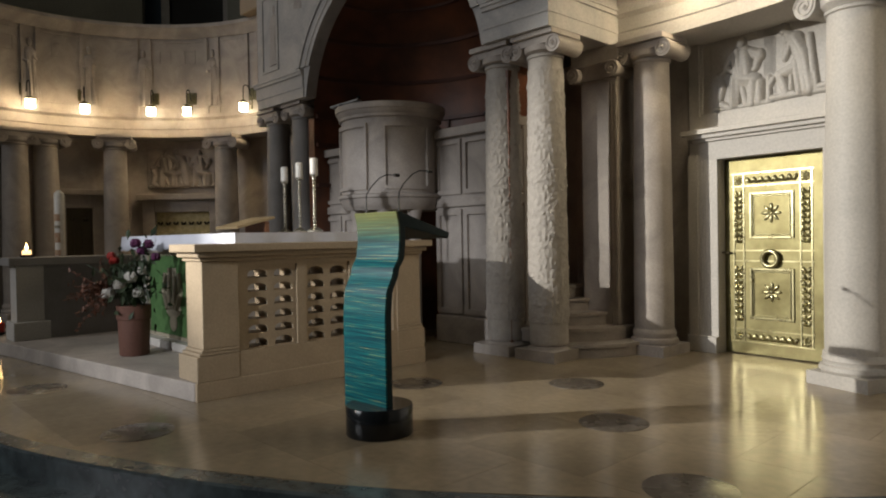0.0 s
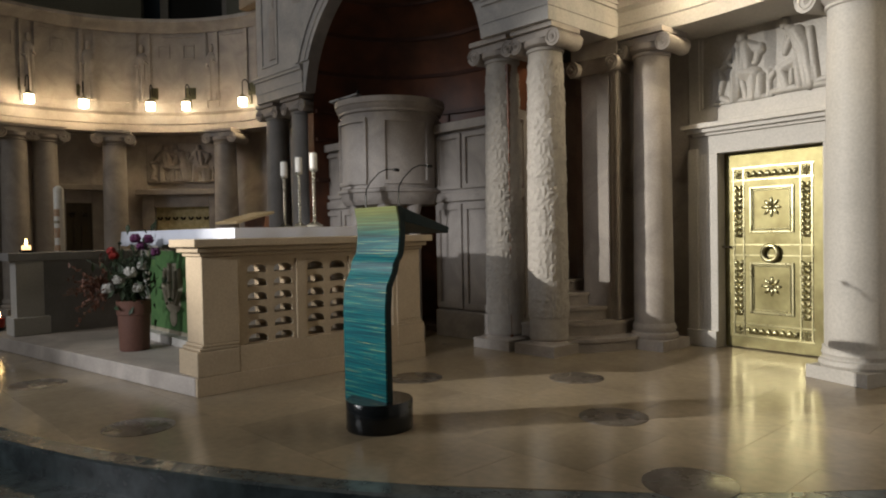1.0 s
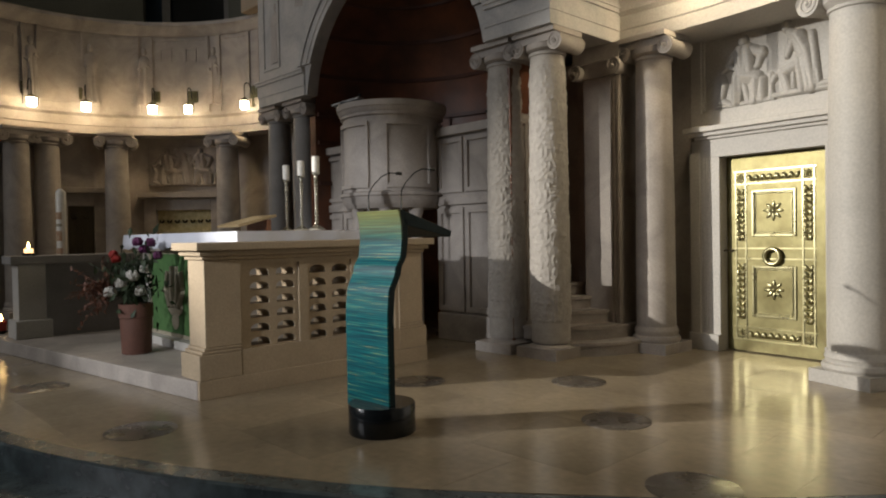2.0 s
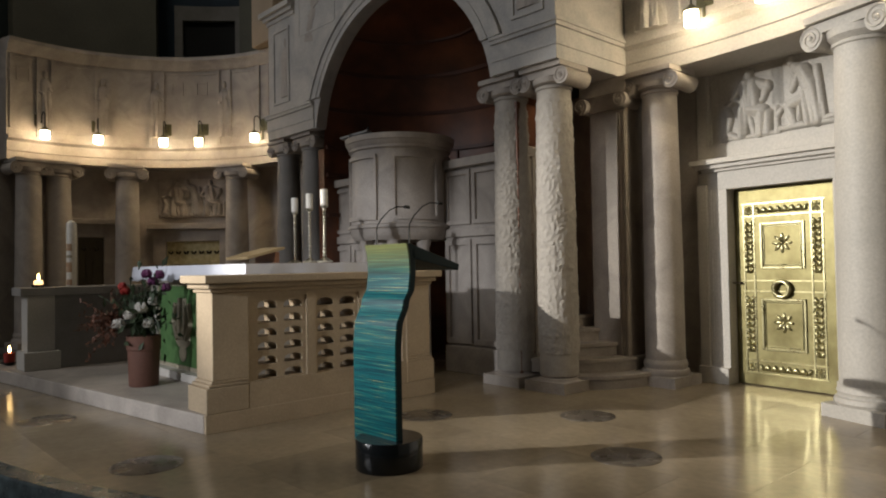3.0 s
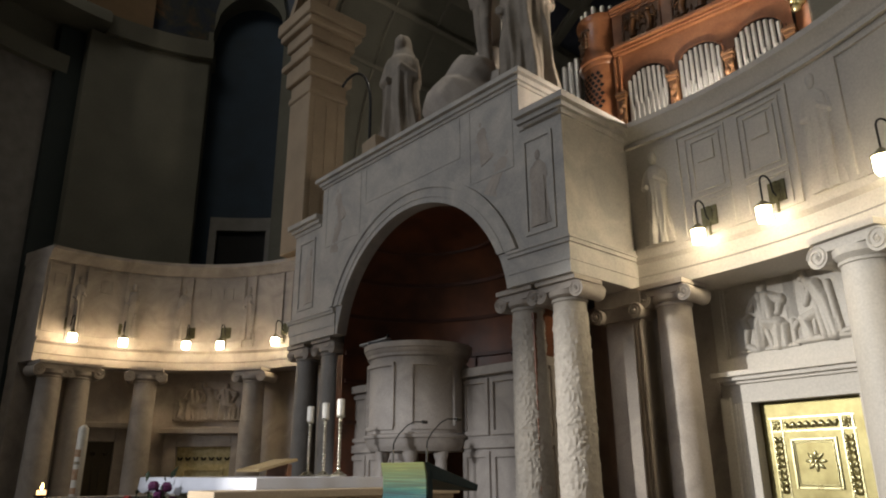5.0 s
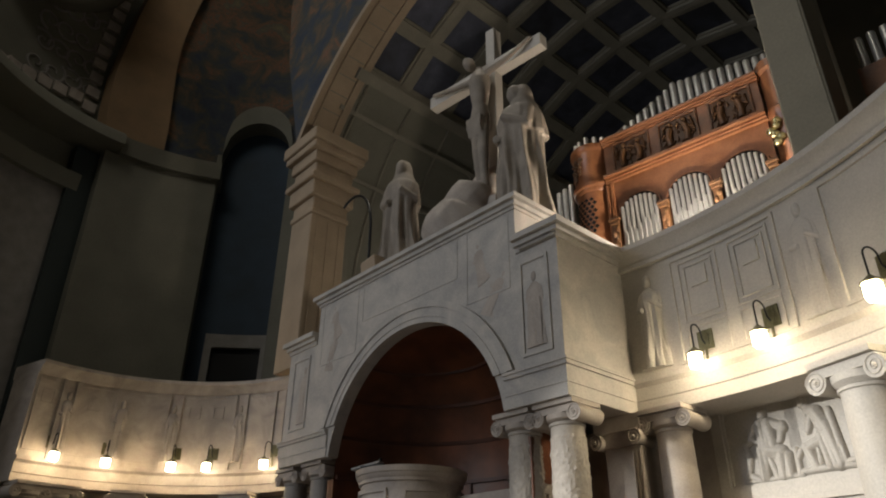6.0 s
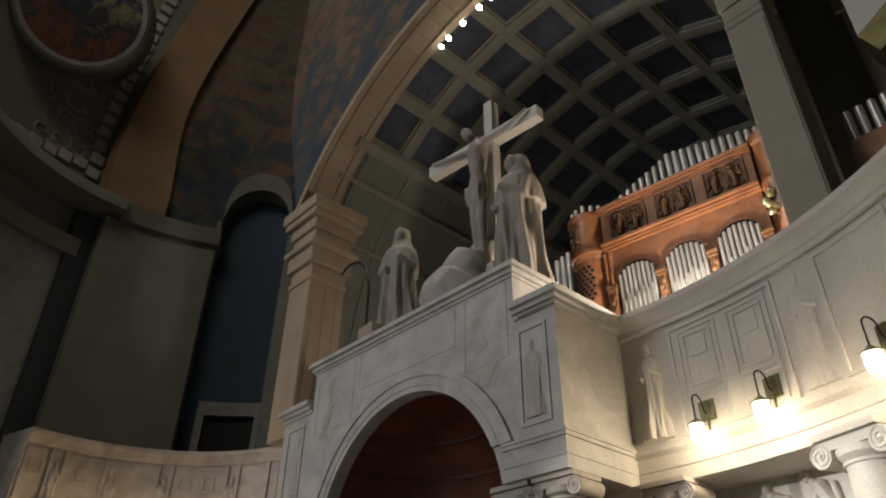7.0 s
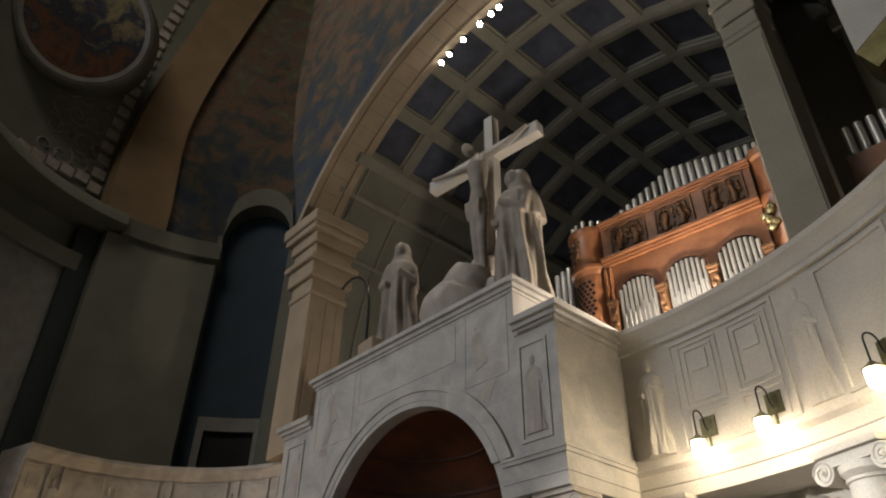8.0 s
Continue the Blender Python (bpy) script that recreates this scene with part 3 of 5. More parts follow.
    extrude(bm, arch_points(VX, VZ, VR - 0.02, 9.8, 60) + list(reversed(arch_points(VX, VZ, VR - 0.03 - d, 9.8, 60))), yb - ya, pose(0, ya, 0))
part("arch_moulding", bm, BAND, arch)
for x0, x1, ya, yb in ((-10.8, -10.07, 5.6, 6.4), (-1.95, -1.45, 6.6, 7.15)):
    mat_ = BAND if x0 < -5 else PIER
    bm = mesh()
    box(bm, x0, x1, ya, yb, ZTL if x0 < -5 else 0, 8.0 if x0 < -5 else 8.6)
    part("pier", bm, mat_, arch, bevel=0.02)
    bm = mesh()
    if x0 < -5:
        for q in (5.72, 5.97, 6.22):
            box(bm, x1 - 0.01, x1 + 0.014, q, q + 0.04, 5, 7.95)
    else:
        box(bm, x1 - 0.07, x1 - 0.03, ya - 0.014, ya + 0.01, 5, 8.5)
    part("fillet", bm, mat_, arch)
    bm = mesh()
    zz = 8.0 if x0 < -5 else 8.6
    for dz, d in ((0.12, 0.03), (0.25, 0.0), (0.35, 0.08), (0.12, 0.16), (0.3, 0.04), (0.25, 0.1), (0.15, 0.2), (0.26, 0.25)):
        d *= 1 if x0 < -5 else 0.3
        box(bm, x0 - d, x1 + d, ya - d, yb + d, zz, zz + dz)
        zz += dz
    part("impost", bm, mat_, arch, bevel=0.03)
bm = mesh()
out = arch_points(VX, VZ, VR + 0.06, 9.8, 60)
extrude(bm, [(-10.62, 9.8), (-11.0, 11.0), (-11.5, 12.6), (-11.8, 14.5), (-11.8, 21.5), (2.5, 21.5), (2.5, 9.8)] + out, 0.4, pose(0, VF + 0.02, 0))
part("spandrel", bm, FRESCO, arch, "dark painted wall over the arch")

for nm, out, mt, lb in (("plaster_panel", [(-0.67, 7.3), (0.6, 8.1), (0.6, 9.6), (-0.63, 9.6)], PALE, "pale plaster panel high on the wall"), ("gilt_border", [(-0.67, 7.29), (-0.54, 6.97), (0.6, 7.7), (0.6, 8.09)], BRASS, "gilt border under the pale panel")):
    bm = mesh()
    extrude(bm, out, 0.5, pose(0, 6.5, 0))
    part(nm, bm, mt, arch, lb)
vault = thing("vault", "coffered stone barrel vault with blue panels", "vault", kind="structure")
bm = mesh()
NA, NY, RV = 9, 8, VR + 0.02
da, dy, top_ = 12, 1.2, 131.2
y0 = 5.9
for i in range(NA):
    for j in range(NY):
        def P(u, v, d):
            a = radians(top_ - (i + u) * da)
            return Vector((VX + (RV + d) * math.cos(a), y0 + (j + v) * dy, VZ + (RV + d) * math.sin(a)))
        lev = ((0.0, 0.0), (0.10, 0.0), (0.105, 0.05), (0.145, 0.055), (0.15, 0.11))
        loops = [[bm.verts.new(P(q, q, d)), bm.verts.new(P(1 - q, q, d)), bm.verts.new(P(1 - q, 1 - q, d)), bm.verts.new(P(q, 1 - q, d))] for q, d in lev]
        for a, b in zip(loops, loops[1:]):
            for s in range(4):
                bm.faces.new((a[s], a[(s + 1) % 4], b[(s + 1) % 4], b[s]))
bmesh.ops.remove_doubles(bm, verts=bm.verts, dist=0.001)
part("ribs", bm, COFFER, vault)
bm = mesh()
for i in range(8):
    a, b = radians(180 - 48.8 * i / 8), radians(180 - 48.8 * (i + 1) / 8)
    q = RV + 0.02
    bm.faces.new([bm.verts.new((VX + q * math.cos(t_), y_, VZ + q * math.sin(t_))) for t_, y_ in ((a, y0), (b, y0), (b, y0 + NY * dy), (a, y0 + NY * dy))])
part("haunch", bm, DARKWALL, vault, "dark plain lower curve of the vault", smooth=True)
for e_, w_ in ((132, 0.12), (140, 0.05), (153, 0.04)):
    bm = mesh()
    x, z = VX + (RV - 0.04) * math.cos(radians(e_)), VZ + (RV - 0.04) * math.sin(radians(e_))
    box(bm, -w_, w_, y0, y0 + NY * dy, -w_, w_, pose(x, 0, z, 0, 90 - e_))
    part("string_course", bm, COFFER, vault)
for j in range(8):
    bm = mesh()
    tube(bm, [Vector((VX + RV * math.cos(radians(e_)), y0 + j * 1.15 + 0.4, VZ + RV * math.sin(radians(e_)))) for e_ in range(133, 181, 6)], 0.035, 5)
    part("panel_rib", bm, COFFER, vault)
for i in range(NA):
    for j in range(NY):
        bm = mesh()
        vs = []
        for u, v in ((0.15, 0.15), (0.85, 0.15), (0.85, 0.85), (0.15, 0.85)):
            a = radians(top_ - (i + u) * da)
            vs.append(bm.verts.new((VX + (RV + 0.105) * math.cos(a), y0 + (j + v) * dy, VZ + (RV + 0.105) * math.sin(a))))
        bm.faces.new(vs)
        part("coffer_panel", bm, BLUE, vault)
bm = mesh()
box(bm, VX - RV - 0.4, VX + RV + 0.4, y0 + NY * dy, y0 + NY * dy + 0.3, 0, 14)
part("end_wall", bm, COFFER, vault)
for s in (-1, 1):
    bm = mesh()
    x = VX + s * (RV + 0.15)
    if s > 0:
        x = -1.85
    box(bm, x - 0.15, x + 0.15, 7.2 if s > 0 else y0 + 0.25, y0 + NY * dy, 0, 11.2 if s > 0 else 9)
    part("side_wall", bm, COFFER, vault)

bay = thing("side_bay_wall", "dim stone wall with a pilaster behind the second organ", "wall", kind="structure")
bm = mesh()
box(bm, -1.7, 3.5, 8.6, 8.9, 0, 16)
part("body", bm, DARKWALL, bay)
bm = mesh()
box(bm, -0.95, -0.35, 8.4, 8.6, 0, 12)
box(bm, -1.02, -0.28, 8.35, 8.6, 9.6, 9.9)
part("pilaster", bm, PIER, bay, bevel=0.02)
# radial joints of the arch stones
for i in range(31):
    a = 30 + 120 * i / 30
    bm = mesh()
    box(bm, VR - 0.034, VR - 0.028, 0.2, VY - VF - 0.06, -0.012, 0.009, pose(VX, VF, VZ, 0, -a))
    part("stone_joint", bm, COFFER, arch)

dark = thing("crossing_wall", "dim curved church wall with a blue niche and painted arches", "wall", kind="structure")
CR = 4.6


def strip(bm, rows_, r, d):
    """A curved sheet of thickness d on the crossing wall, from rows of (height, angle, angle)."""
    lines = []
    for z, a, b in rows_:
        k = 24
        front = [bm.verts.new((*polar(LC, r, a + (b - a) * i / k), z)) for i in range(k + 1)]
        back = [bm.verts.new((*polar(LC, r + d, a + (b - a) * i / k), z)) for i in range(k + 1)]
        lines.append(front + back[::-1])
    for p, q in zip(lines, lines[1:]):
        for i in range(len(p)):
            bm.faces.new((p[i], p[(i + 1) % len(p)], q[(i + 1) % len(q)], q[i]))
    bm.faces.new(lines[0])
    bm.faces.new(lines[-1][::-1])


def along(z, keys):
    for (za, aa), (zb, ab) in zip(keys, keys[1:]):
        if z <= zb:
            return aa + (ab - aa) * (z - za) / (zb - za)
    return keys[-1][1]


def rib_in(z):
    return along(z, ((10, 170), (11.6, 170.3), (13.7, 172.5), (15, 171), (16.56, 167.9), (19.8, 159.3), (22.6, 150)))


def rib_out(z):
    return along(z, ((10, 186), (10.9, 186.5), (11.97, 188.4), (13.97, 186.6), (16.4, 182.8), (19.06, 177.5), (21.7, 172)))


def niche_top(a):
    q = (a - 143.0) / 10.2
    return 11.2 + 1.1 * math.sqrt(max(0.0, 1 - q * q))


bm = mesh()
strip(bm, [(0, 152.5, 183), (10.4, 153.5, 184.5)], CR, 0.4)
part("pier_face", bm, DARKWALL, dark, "broad dim grey pier", smooth=True)
bm = mesh()
strip(bm, [(0, 122, 155), (13, 122, 155)], CR + 0.55, 0.3)
part("niche_back", bm, NICHE, dark, "dark blue niche wall", smooth=True)
bm = mesh()
strip(bm, [(0, 126, 132.8), (11.2, 126, 132.8)], CR + 0.05, 0.5)
strip(bm, [(0, 153.2, 154.5), (11.2, 153.2, 154.5)], CR + 0.05, 0.5)
part("niche_jamb", bm, DARKWALL, dark, smooth=True)
bm = mesh()
for i in range(17):
    a, b = 132.8 + 1.2 * i, 132.8 + 1.2 * (i + 1)
    p = [(*polar(LC, CR + 0.05, q), z) for q, z in ((a, niche_top(a)), (b, niche_top(b)), (b, niche_top(b) + 0.55), (a, niche_top(a) + 0.55))]
    o = [(*polar(LC, CR + 0.6, q), z) for q, z in ((a, niche_top(a)), (b, niche_top(b)), (b, niche_top(b) + 0.55), (a, niche_top(a) + 0.55))]
    f, g = [bm.verts.new(v) for v in p], [bm.verts.new(v) for v in o]
    bm.faces.new(f)
    for s_ in range(4):
        bm.faces.new((f[s_], f[(s_ + 1) % 4], g[(s_ + 1) % 4], g[s_]))
part("niche_arch", bm, DARKWALL, dark)
bm = mesh()
for i in range(24):
    a, b = 126 + 1.2 * i, 126 + 1.2 * (i + 1)
    lo = [niche_top(q) + 0.5 if 132.8 < q < 153.2 else 11.2 for q in (a, b)]
    f = [bm.verts.new((*polar(LC, CR + 0.12, q), z)) for q, z in ((a, lo[0]), (b, lo[1]), (b, 14), (a, 14))]
    bm.faces.new(f)
strip(bm, [(z, 118, rib_in(z)) for z in (14, 15.4, 16.2, 17, 18, 19, 20, 21.5)], CR + 0.12, 0.3)
strip(bm, [(10.8, 154, rib_in(10.8)), (12, 154, rib_in(12)), (14, 154, rib_in(14))], CR + 0.12, 0.3)
part("fresco_wall", bm, FRESCO, dark, "dark fresco of muted ochre and blue", smooth=True)
bm = mesh()
strip(bm, [(z, rib_in(z) - 0.5, rib_out(z)) for z in (10.8, 11.5, 12.5, 13.2, 14, 14.7, 15.4, 16.2, 17, 18, 19, 20, 21.5)], CR - 0.1, 0.5)
part("painted_rib", bm, material("dim_ochre", (0.32, 0.21, 0.115), 0.75, vary=0.25, scale=1.5), dark, "ochre painted arch band", smooth=True)
# Shade between pier and bay, put in as a near-black strip.
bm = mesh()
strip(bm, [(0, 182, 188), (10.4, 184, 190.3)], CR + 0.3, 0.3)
part("shadow_gap", bm, material("gap_shade", (0.03, 0.045, 0.045), 0.5), dark, "near-black strip standing for the shadow gap beside the pier")
bm = mesh()
strip(bm, [(0, 166, 240), (21.5, 166, 240)], CR + 0.6, 0.3)
part("bay_wall", bm, DARKWALL, dark, smooth=True)
bm = mesh()
strip(bm, [(0, 188, 240), (9.3, 190, 240)], CR + 0.45, 0.3)
part("bay_dado", bm, GREY, dark, smooth=True)
bm = mesh()
ring(bm, [(CR - 0.35, 10.5), (CR + 0.6, 10.5), (CR + 0.6, 10.9), (CR - 0.15, 10.9), (CR - 0.3, 10.75)], LC, 181, 240, 40)
ring(bm, [(CR - 0.12, 10.4), (CR + 0.6, 10.4), (CR + 0.6, 10.8), (CR - 0.2, 10.8)], LC, 152.5, 181, 30)
ring(bm, [(CR + 0.3, 9.3), (CR + 0.6, 9.3), (CR + 0.6, 9.7), (CR + 0.25, 9.7)], LC, 187.5, 240, 30)
part("cornice", bm, DARKWALL, dark, smooth=True)
for i in range(26):
    z = 11.5 + i * 0.42
    a = along(z, ((11, 189.5), (12, 189.8), (13, 190.3), (14.55, 189.1), (16.03, 187.8), (17.74, 186.1), (18.84, 184.7), (23, 180)))
    bm = mesh()
    x, y = polar(LC, CR + 0.56, a)
    box(bm, -0.15, 0.15, -0.04, 0.04, 0, 0.26, pose(x, y, z, 0, 0, a - 90))
    part("pale_block", bm, STONE, dark, "small pale square in the arch border")
for i in range(9):
    a = 193.5 + i * 4
    bm = mesh()
    x, y = polar(LC, CR + 0.56, a)
    box(bm, -0.15, 0.15, -0.04, 0.04, 0, 0.26, pose(x, y, 11.62 - 0.068 * i, 0, 0, a - 90))
    part("pale_block", bm, STONE, dark)
m = look((-12.95, 0.56, 14.35), (-2.0, 0.1, 5.6))
mtilt = m @ pose(0, 0, 0, 180) if (m.to_3x3() @ Vector((0, 0, 1))).x < 0 else m
bm = mesh()
lathe(bm, [(1.27, -0.03), (1.27, 0.02), (1.25, 0.03)], 48, mtilt)
med = part("medallion", bm, MEDAL, dark, "round dark painting of reds and blues")
bm = mesh()
ring(bm, [(1.24, -0.3), (1.42, -0.3), (1.42, 0.06), (1.34, 0.1), (1.24, 0.06)], (0, 0), 0, 360, 60)
for v in bm.verts:
    v.co = mtilt @ v.co
part("medallion_rim", bm, GREY, med, smooth=True)
bm = mesh()
lathe(bm, [(1.4, -0.02), (1.5, -0.1), (1.8, -1.9)], 48, mtilt)
part("medallion_mount", bm, DARKWALL, med, smooth=True)
for k in range(16):
    a0_, z0_ = 191 + (k % 4) * 4.6, 12.1 + (k // 4) * 0.62 - 0.05 * (k % 4)
    pts = []
    for q in range(15):
        th_ = 0.55 * q + k
        rr_ = 0.28 * (1 - q / 17)
        xx_, yy_ = polar(LC, CR + 0.58, a0_ + math.degrees(rr_ * math.cos(th_) / CR))
        pts.append((xx_, yy_, z0_ + rr_ * math.sin(th_)))
    bm = mesh()
    tube(bm, pts, 0.035, 5, 0.02)
    part("scroll_ornament", bm, GREY, dark, "small carved scroll under the medallion", smooth=True)
# The doorway's inner darkness is a black sheet before the closed wall.
bm = mesh()
strip(bm, [(4.9, 135.4, 147.7), (6.4, 135.4, 147.7)], CR + 0.5, 0.1)
part("opening_shade", bm, IRON_AND_SHADE, dark, "black sheet standing for the darkness of a doorway")
bm = mesh()
for z0, z1, a, b in ((4.9, 6.7, 133.9, 135.4), (6.4, 6.7, 135.4, 149.5), (4.9, 6.7, 147.7, 149.5)):
    strip(bm, [(z0, a, b), (z1, a, b)], CR + 0.4, 0.2)
part("opening_frame", bm, GREY, dark)
bm = mesh()
box(bm, -13.4, -11.0, 6.72, 7.1, 0, 10.5)
part("return_wall", bm, DARKWALL, dark)

# ---- chancel things ----
rail = thing("altar_parapet", "yellow limestone parapet with rows of small arched openings", "parapet", "altar parapets", "structure")


def pierced(bm, y0, y1, z0, z1, x, d, cols, rows_):
    """A panel in a plane of constant x, with rows of round-headed openings."""
    m = pose(x, 0, 0, 0, 0, 90)
    w, h = (y1 - y0) / cols, (z1 - z0) / rows_
    for i in range(cols):
        for j in range(rows_):
            a, b = y0 + i * w, z0 + j * h
            o0, o1, t0, t1 = a + w * 0.14, a + w * 0.86, b + h * 0.1, b + h * 0.34
            extrude(bm, [(a, b), (a + w, b), (a + w, t0), (a, t0)], d, m)
            extrude(bm, [(a, t0), (o0, t0), (o0, t1), (a, t1)], d, m)
            extrude(bm, [(o1, t0), (a + w, t0), (a + w, t1), (o1, t1)], d, m)
            cx, rx, rz = (o0 + o1) / 2, (o1 - o0) / 2, h * 0.36
            top = [(cx + rx * math.cos(math.pi * k / 8), t1 + rz * math.sin(math.pi * k / 8)) for k in range(9)]
            extrude(bm, [(a, b + h), (a, t1)] + list(reversed(top)) + [(a + w, t1), (a + w, b + h)], d, m)


RX0, RX1 = -5.2, -4.92
for y0, y1, e0, e1 in ((2.21, 2.5, 1, 0), (4.06, 4.34, 0, 1)):
    bm = mesh()
    box(bm, RX0, RX1, y0, y1, 0.38, 1.03)
    part("pier", bm, WARM, rail, bevel=0.006)
    bm = mesh()
    for z0, z1, d in ((0.14, 0.33, 0.05), (0.33, 0.355, 0.03), (0.355, 0.38, 0.012)):
        box(bm, RX0 - d, RX1, y0 - d * e0, y1 + d * e1, z0, z1)
    part("pier_base", bm, WARM, rail, bevel=0.008)
bm = mesh()
for z0, z1, d in ((1.03, 1.06, 0.02), (1.06, 1.10, 0.05), (1.10, 1.16, 0.09)):
    box(bm, RX0 - d, RX1 + d, 2.21 - d, 4.34 + d, z0, z1)
part("coping", bm, WARM, rail, bevel=0.008)
bm = mesh()
box(bm, RX0 + 0.02, RX1 - 0.003, 2.5, 4.06, 0.14, 0.34)
box(bm, RX0 + 0.02, RX1 - 0.012, 2.5, 4.06, 0.99, 1.03)
for y in (2.5, 3.02, 3.54, 4.02):
    box(bm, RX0 + 0.02, RX1 - 0.012, y, y + (0.08 if y > 2.5 and y < 4 else 0.06), 0.34, 0.99)
part("frame", bm, WARM, rail)
bm = mesh()
box(bm, RX1 - 0.03, RX1 + 0.001, 2.155, 4.395, 0, 0.14)
part("plinth", bm, WARM, rail, bevel=0.004)
for y0, y1 in ((2.56, 3.02), (3.10, 3.54), (3.62, 4.02)):
    bm = mesh()
    pierced(bm, y0, y1, 0.34, 0.99, RX1 - 0.035, 0.2, 2, 6)
    part("pierced_panel", bm, WARM, rail)

# Twin of the pierced parapet; grey panel and coping carry its inner side's shade.
lrail = thing("altar_parapet", "stone parapet with a coping beside the altar, its shaded side given as grey", "parapet", "altar parapets", "structure")
bm = mesh()
box(bm, -8.85, -8.58, 1.78, 2.05, 0.14, 0.95)
part("pier", bm, PALE, lrail, bevel=0.006)
bm = mesh()
box(bm, -8.9, -8.54, 1.74, 2.1, 0.14, 0.34)
part("pier_base", bm, PALE, lrail, bevel=0.01)
bm = mesh()
box(bm, -8.8, -8.62, 2.05, 4.0, 0, 0.95)
part("panel", bm, GREY, lrail)
bm = mesh()
box(bm, -8.93, -8.5, 1.7, 4.05, 0.95, 1.04)
part("coping", bm, GREY, lrail, bevel=0.01)

bm = mesh()
slab_mesh(bm, [(-9.6, 1.51), (RX1 - 0.03, 2.15), (RX1 - 0.03, 4.39), (-9.6, 4.41)], 0, 0.14)
plat = part("altar_platform", bm, STONE, bevel=0.008)
tagged(plat, "low limestone platform under the altar", "platform", kind="structure")

alt = thing("altar", "stone altar with a green embroidered front panel", "altar")
bm = mesh()
box(bm, -7.68, -5.24, 2.66, 3.76, 1.08, 1.2)
part("table_top", bm, STONE, alt)
for x0, x1 in ((-7.62, -7.5), (-5.75, -5.6)):
    bm = mesh()
    box(bm, x0, x1, 2.75, 3.65, 0.14, 1.08)
    part("leg", bm, PALE, alt, bevel=0.006)
bm = mesh()
box(bm, -7.75, -5.5, 2.66, 3.7, 0.14, 0.22)
part("plinth", bm, PALE, alt, bevel=0.006)
bm = mesh()
box(bm, -7.49, -5.77, 2.78, 2.82, 0.22, 1.08)
fr = part("front_panel", bm, GREENCL, alt, "green embroidered antependium")
bm = mesh()
for dx in (-0.2, -0.07, 0.07, 0.2):
    tube(bm, [(-6.85 + dx * 0.5, 2.775, 0.52), (-6.85 + dx, 2.775, 0.68), (-6.85 + dx * 0.8, 2.775, 0.95 - abs(dx) * 0.4)], 0.038, 8, 0.03)
ball(bm, (-6.85, 2.775, 0.52), (0.19, 0.015, 0.1))
ball(bm, (-6.85, 2.775, 0.38), (0.09, 0.012, 0.09))
part("embroidered_motif", bm, BEIGE, fr)
bm = mesh()
frame_rect(bm, -7.49, -5.77, 0.22, 1.08, 0.035, 2.78, 0.012)
part("gold_border", bm, BEIGE, fr)

bm = mesh()
n, k = 60, 30
cx0, cx1, cy0, cy1 = -7.74, -5.16, 2.6, 3.82


def cloth_drop(s):
    return 0.14 + 0.012 * math.sin(s * 5) + 0.008 * math.sin(s * 13 + 1)


top = [[bm.verts.new((cx0 + (cx1 - cx0) * i / n, cy0 + (cy1 - cy0) * j / k, 1.245 + 0.002 * noise.noise(Vector((i * 0.3, j * 0.3, 0))))) for j in range(k + 1)] for i in range(n + 1)]
for i in range(n):
    for j in range(k):
        bm.faces.new((top[i][j], top[i + 1][j], top[i + 1][j + 1], top[i][j + 1]))
edge = [top[i][0] for i in range(n)] + [top[n][j] for j in range(k)] + [top[i][k] for i in range(n, 0, -1)] + [top[0][j] for j in range(k, 0, -1)]
prev = edge
for lev in (0.5, 1.0):
    row = []
    for s, v in enumerate(edge):
        d = Vector((v.co.x - (cx0 + cx1) / 2, v.co.y - (cy0 + cy1) / 2, 0))
        ox = 0.012 * (1 if v.co.x >= cx1 - 0.001 else -1 if v.co.x <= cx0 + 0.001 else 0) * (1 + math.sin(s * 0.7))
        oy = 0.012 * (1 if v.co.y >= cy1 - 0.001 else -1 if v.co.y <= cy0 + 0.001 else 0) * (1 + math.sin(s * 0.7))
        row.append(bm.verts.new((v.co.x + ox * lev, v.co.y + oy * lev, 1.245 - lev * cloth_drop(s * 0.12))))
    for s in range(len(edge)):
        bm.faces.new((prev[s], prev[(s + 1) % len(edge)], row[(s + 1) % len(edge)], row[s]))
    prev = row
ob = part("altar_cloth", bm, CLOTH, smooth=True)
md = ob.modifiers.new("thick", "SOLIDIFY")
md.thickness = 0.006
tagged(ob, "white linen altar cloth hanging over the table edge", "cloth")


def candlestick(m):
    th = thing("candlestick", "slender twisted brass candlestick with a thick white candle", "candlestick", "altar candles", "", m)
    bm = mesh()
    prof = [(0.07, 0), (0.072, 0.012), (0.045, 0.025), (0.02, 0.045)]
    for i in range(14):
        z = 0.05 + i * 0.031
        prof += [(0.009, z), (0.016, z + 0.012), (0.016, z + 0.02)]
    prof += [(0.012, 0.485), (0.035, 0.5), (0.037, 0.515), (0.03, 0.516)]
    lathe(bm, prof, 14)
    part("stem", bm, SILVERED, th, smooth=True)
    bm = mesh()
    lathe(bm, [(0.034, 0.514), (0.034, 0.648), (0.03, 0.655), (0.012, 0.65)], 20)
    candle = part("candle", bm, WAX, th, "thick white candle", smooth=True)
    bm = mesh()
    tube(bm, [(0, 0, 0.65), (0.003, 0, 0.667)], 0.002, 5)
    part("wick", bm, IRON_AND_SHADE, candle)
    return th


c0 = candlestick(pose(-6.1, 3.61, 1.25))
copy_thing(c0, pose(-5.68, 3.52, 1.25))
copy_thing(c0, pose(-5.29, 3.43, 1.25))

th = thing("book_stand", "pale wooden book stand on the altar", "book stand", m=pose(-6.1, 3.2, 1.25, 0, 0, 0))
bm = mesh()
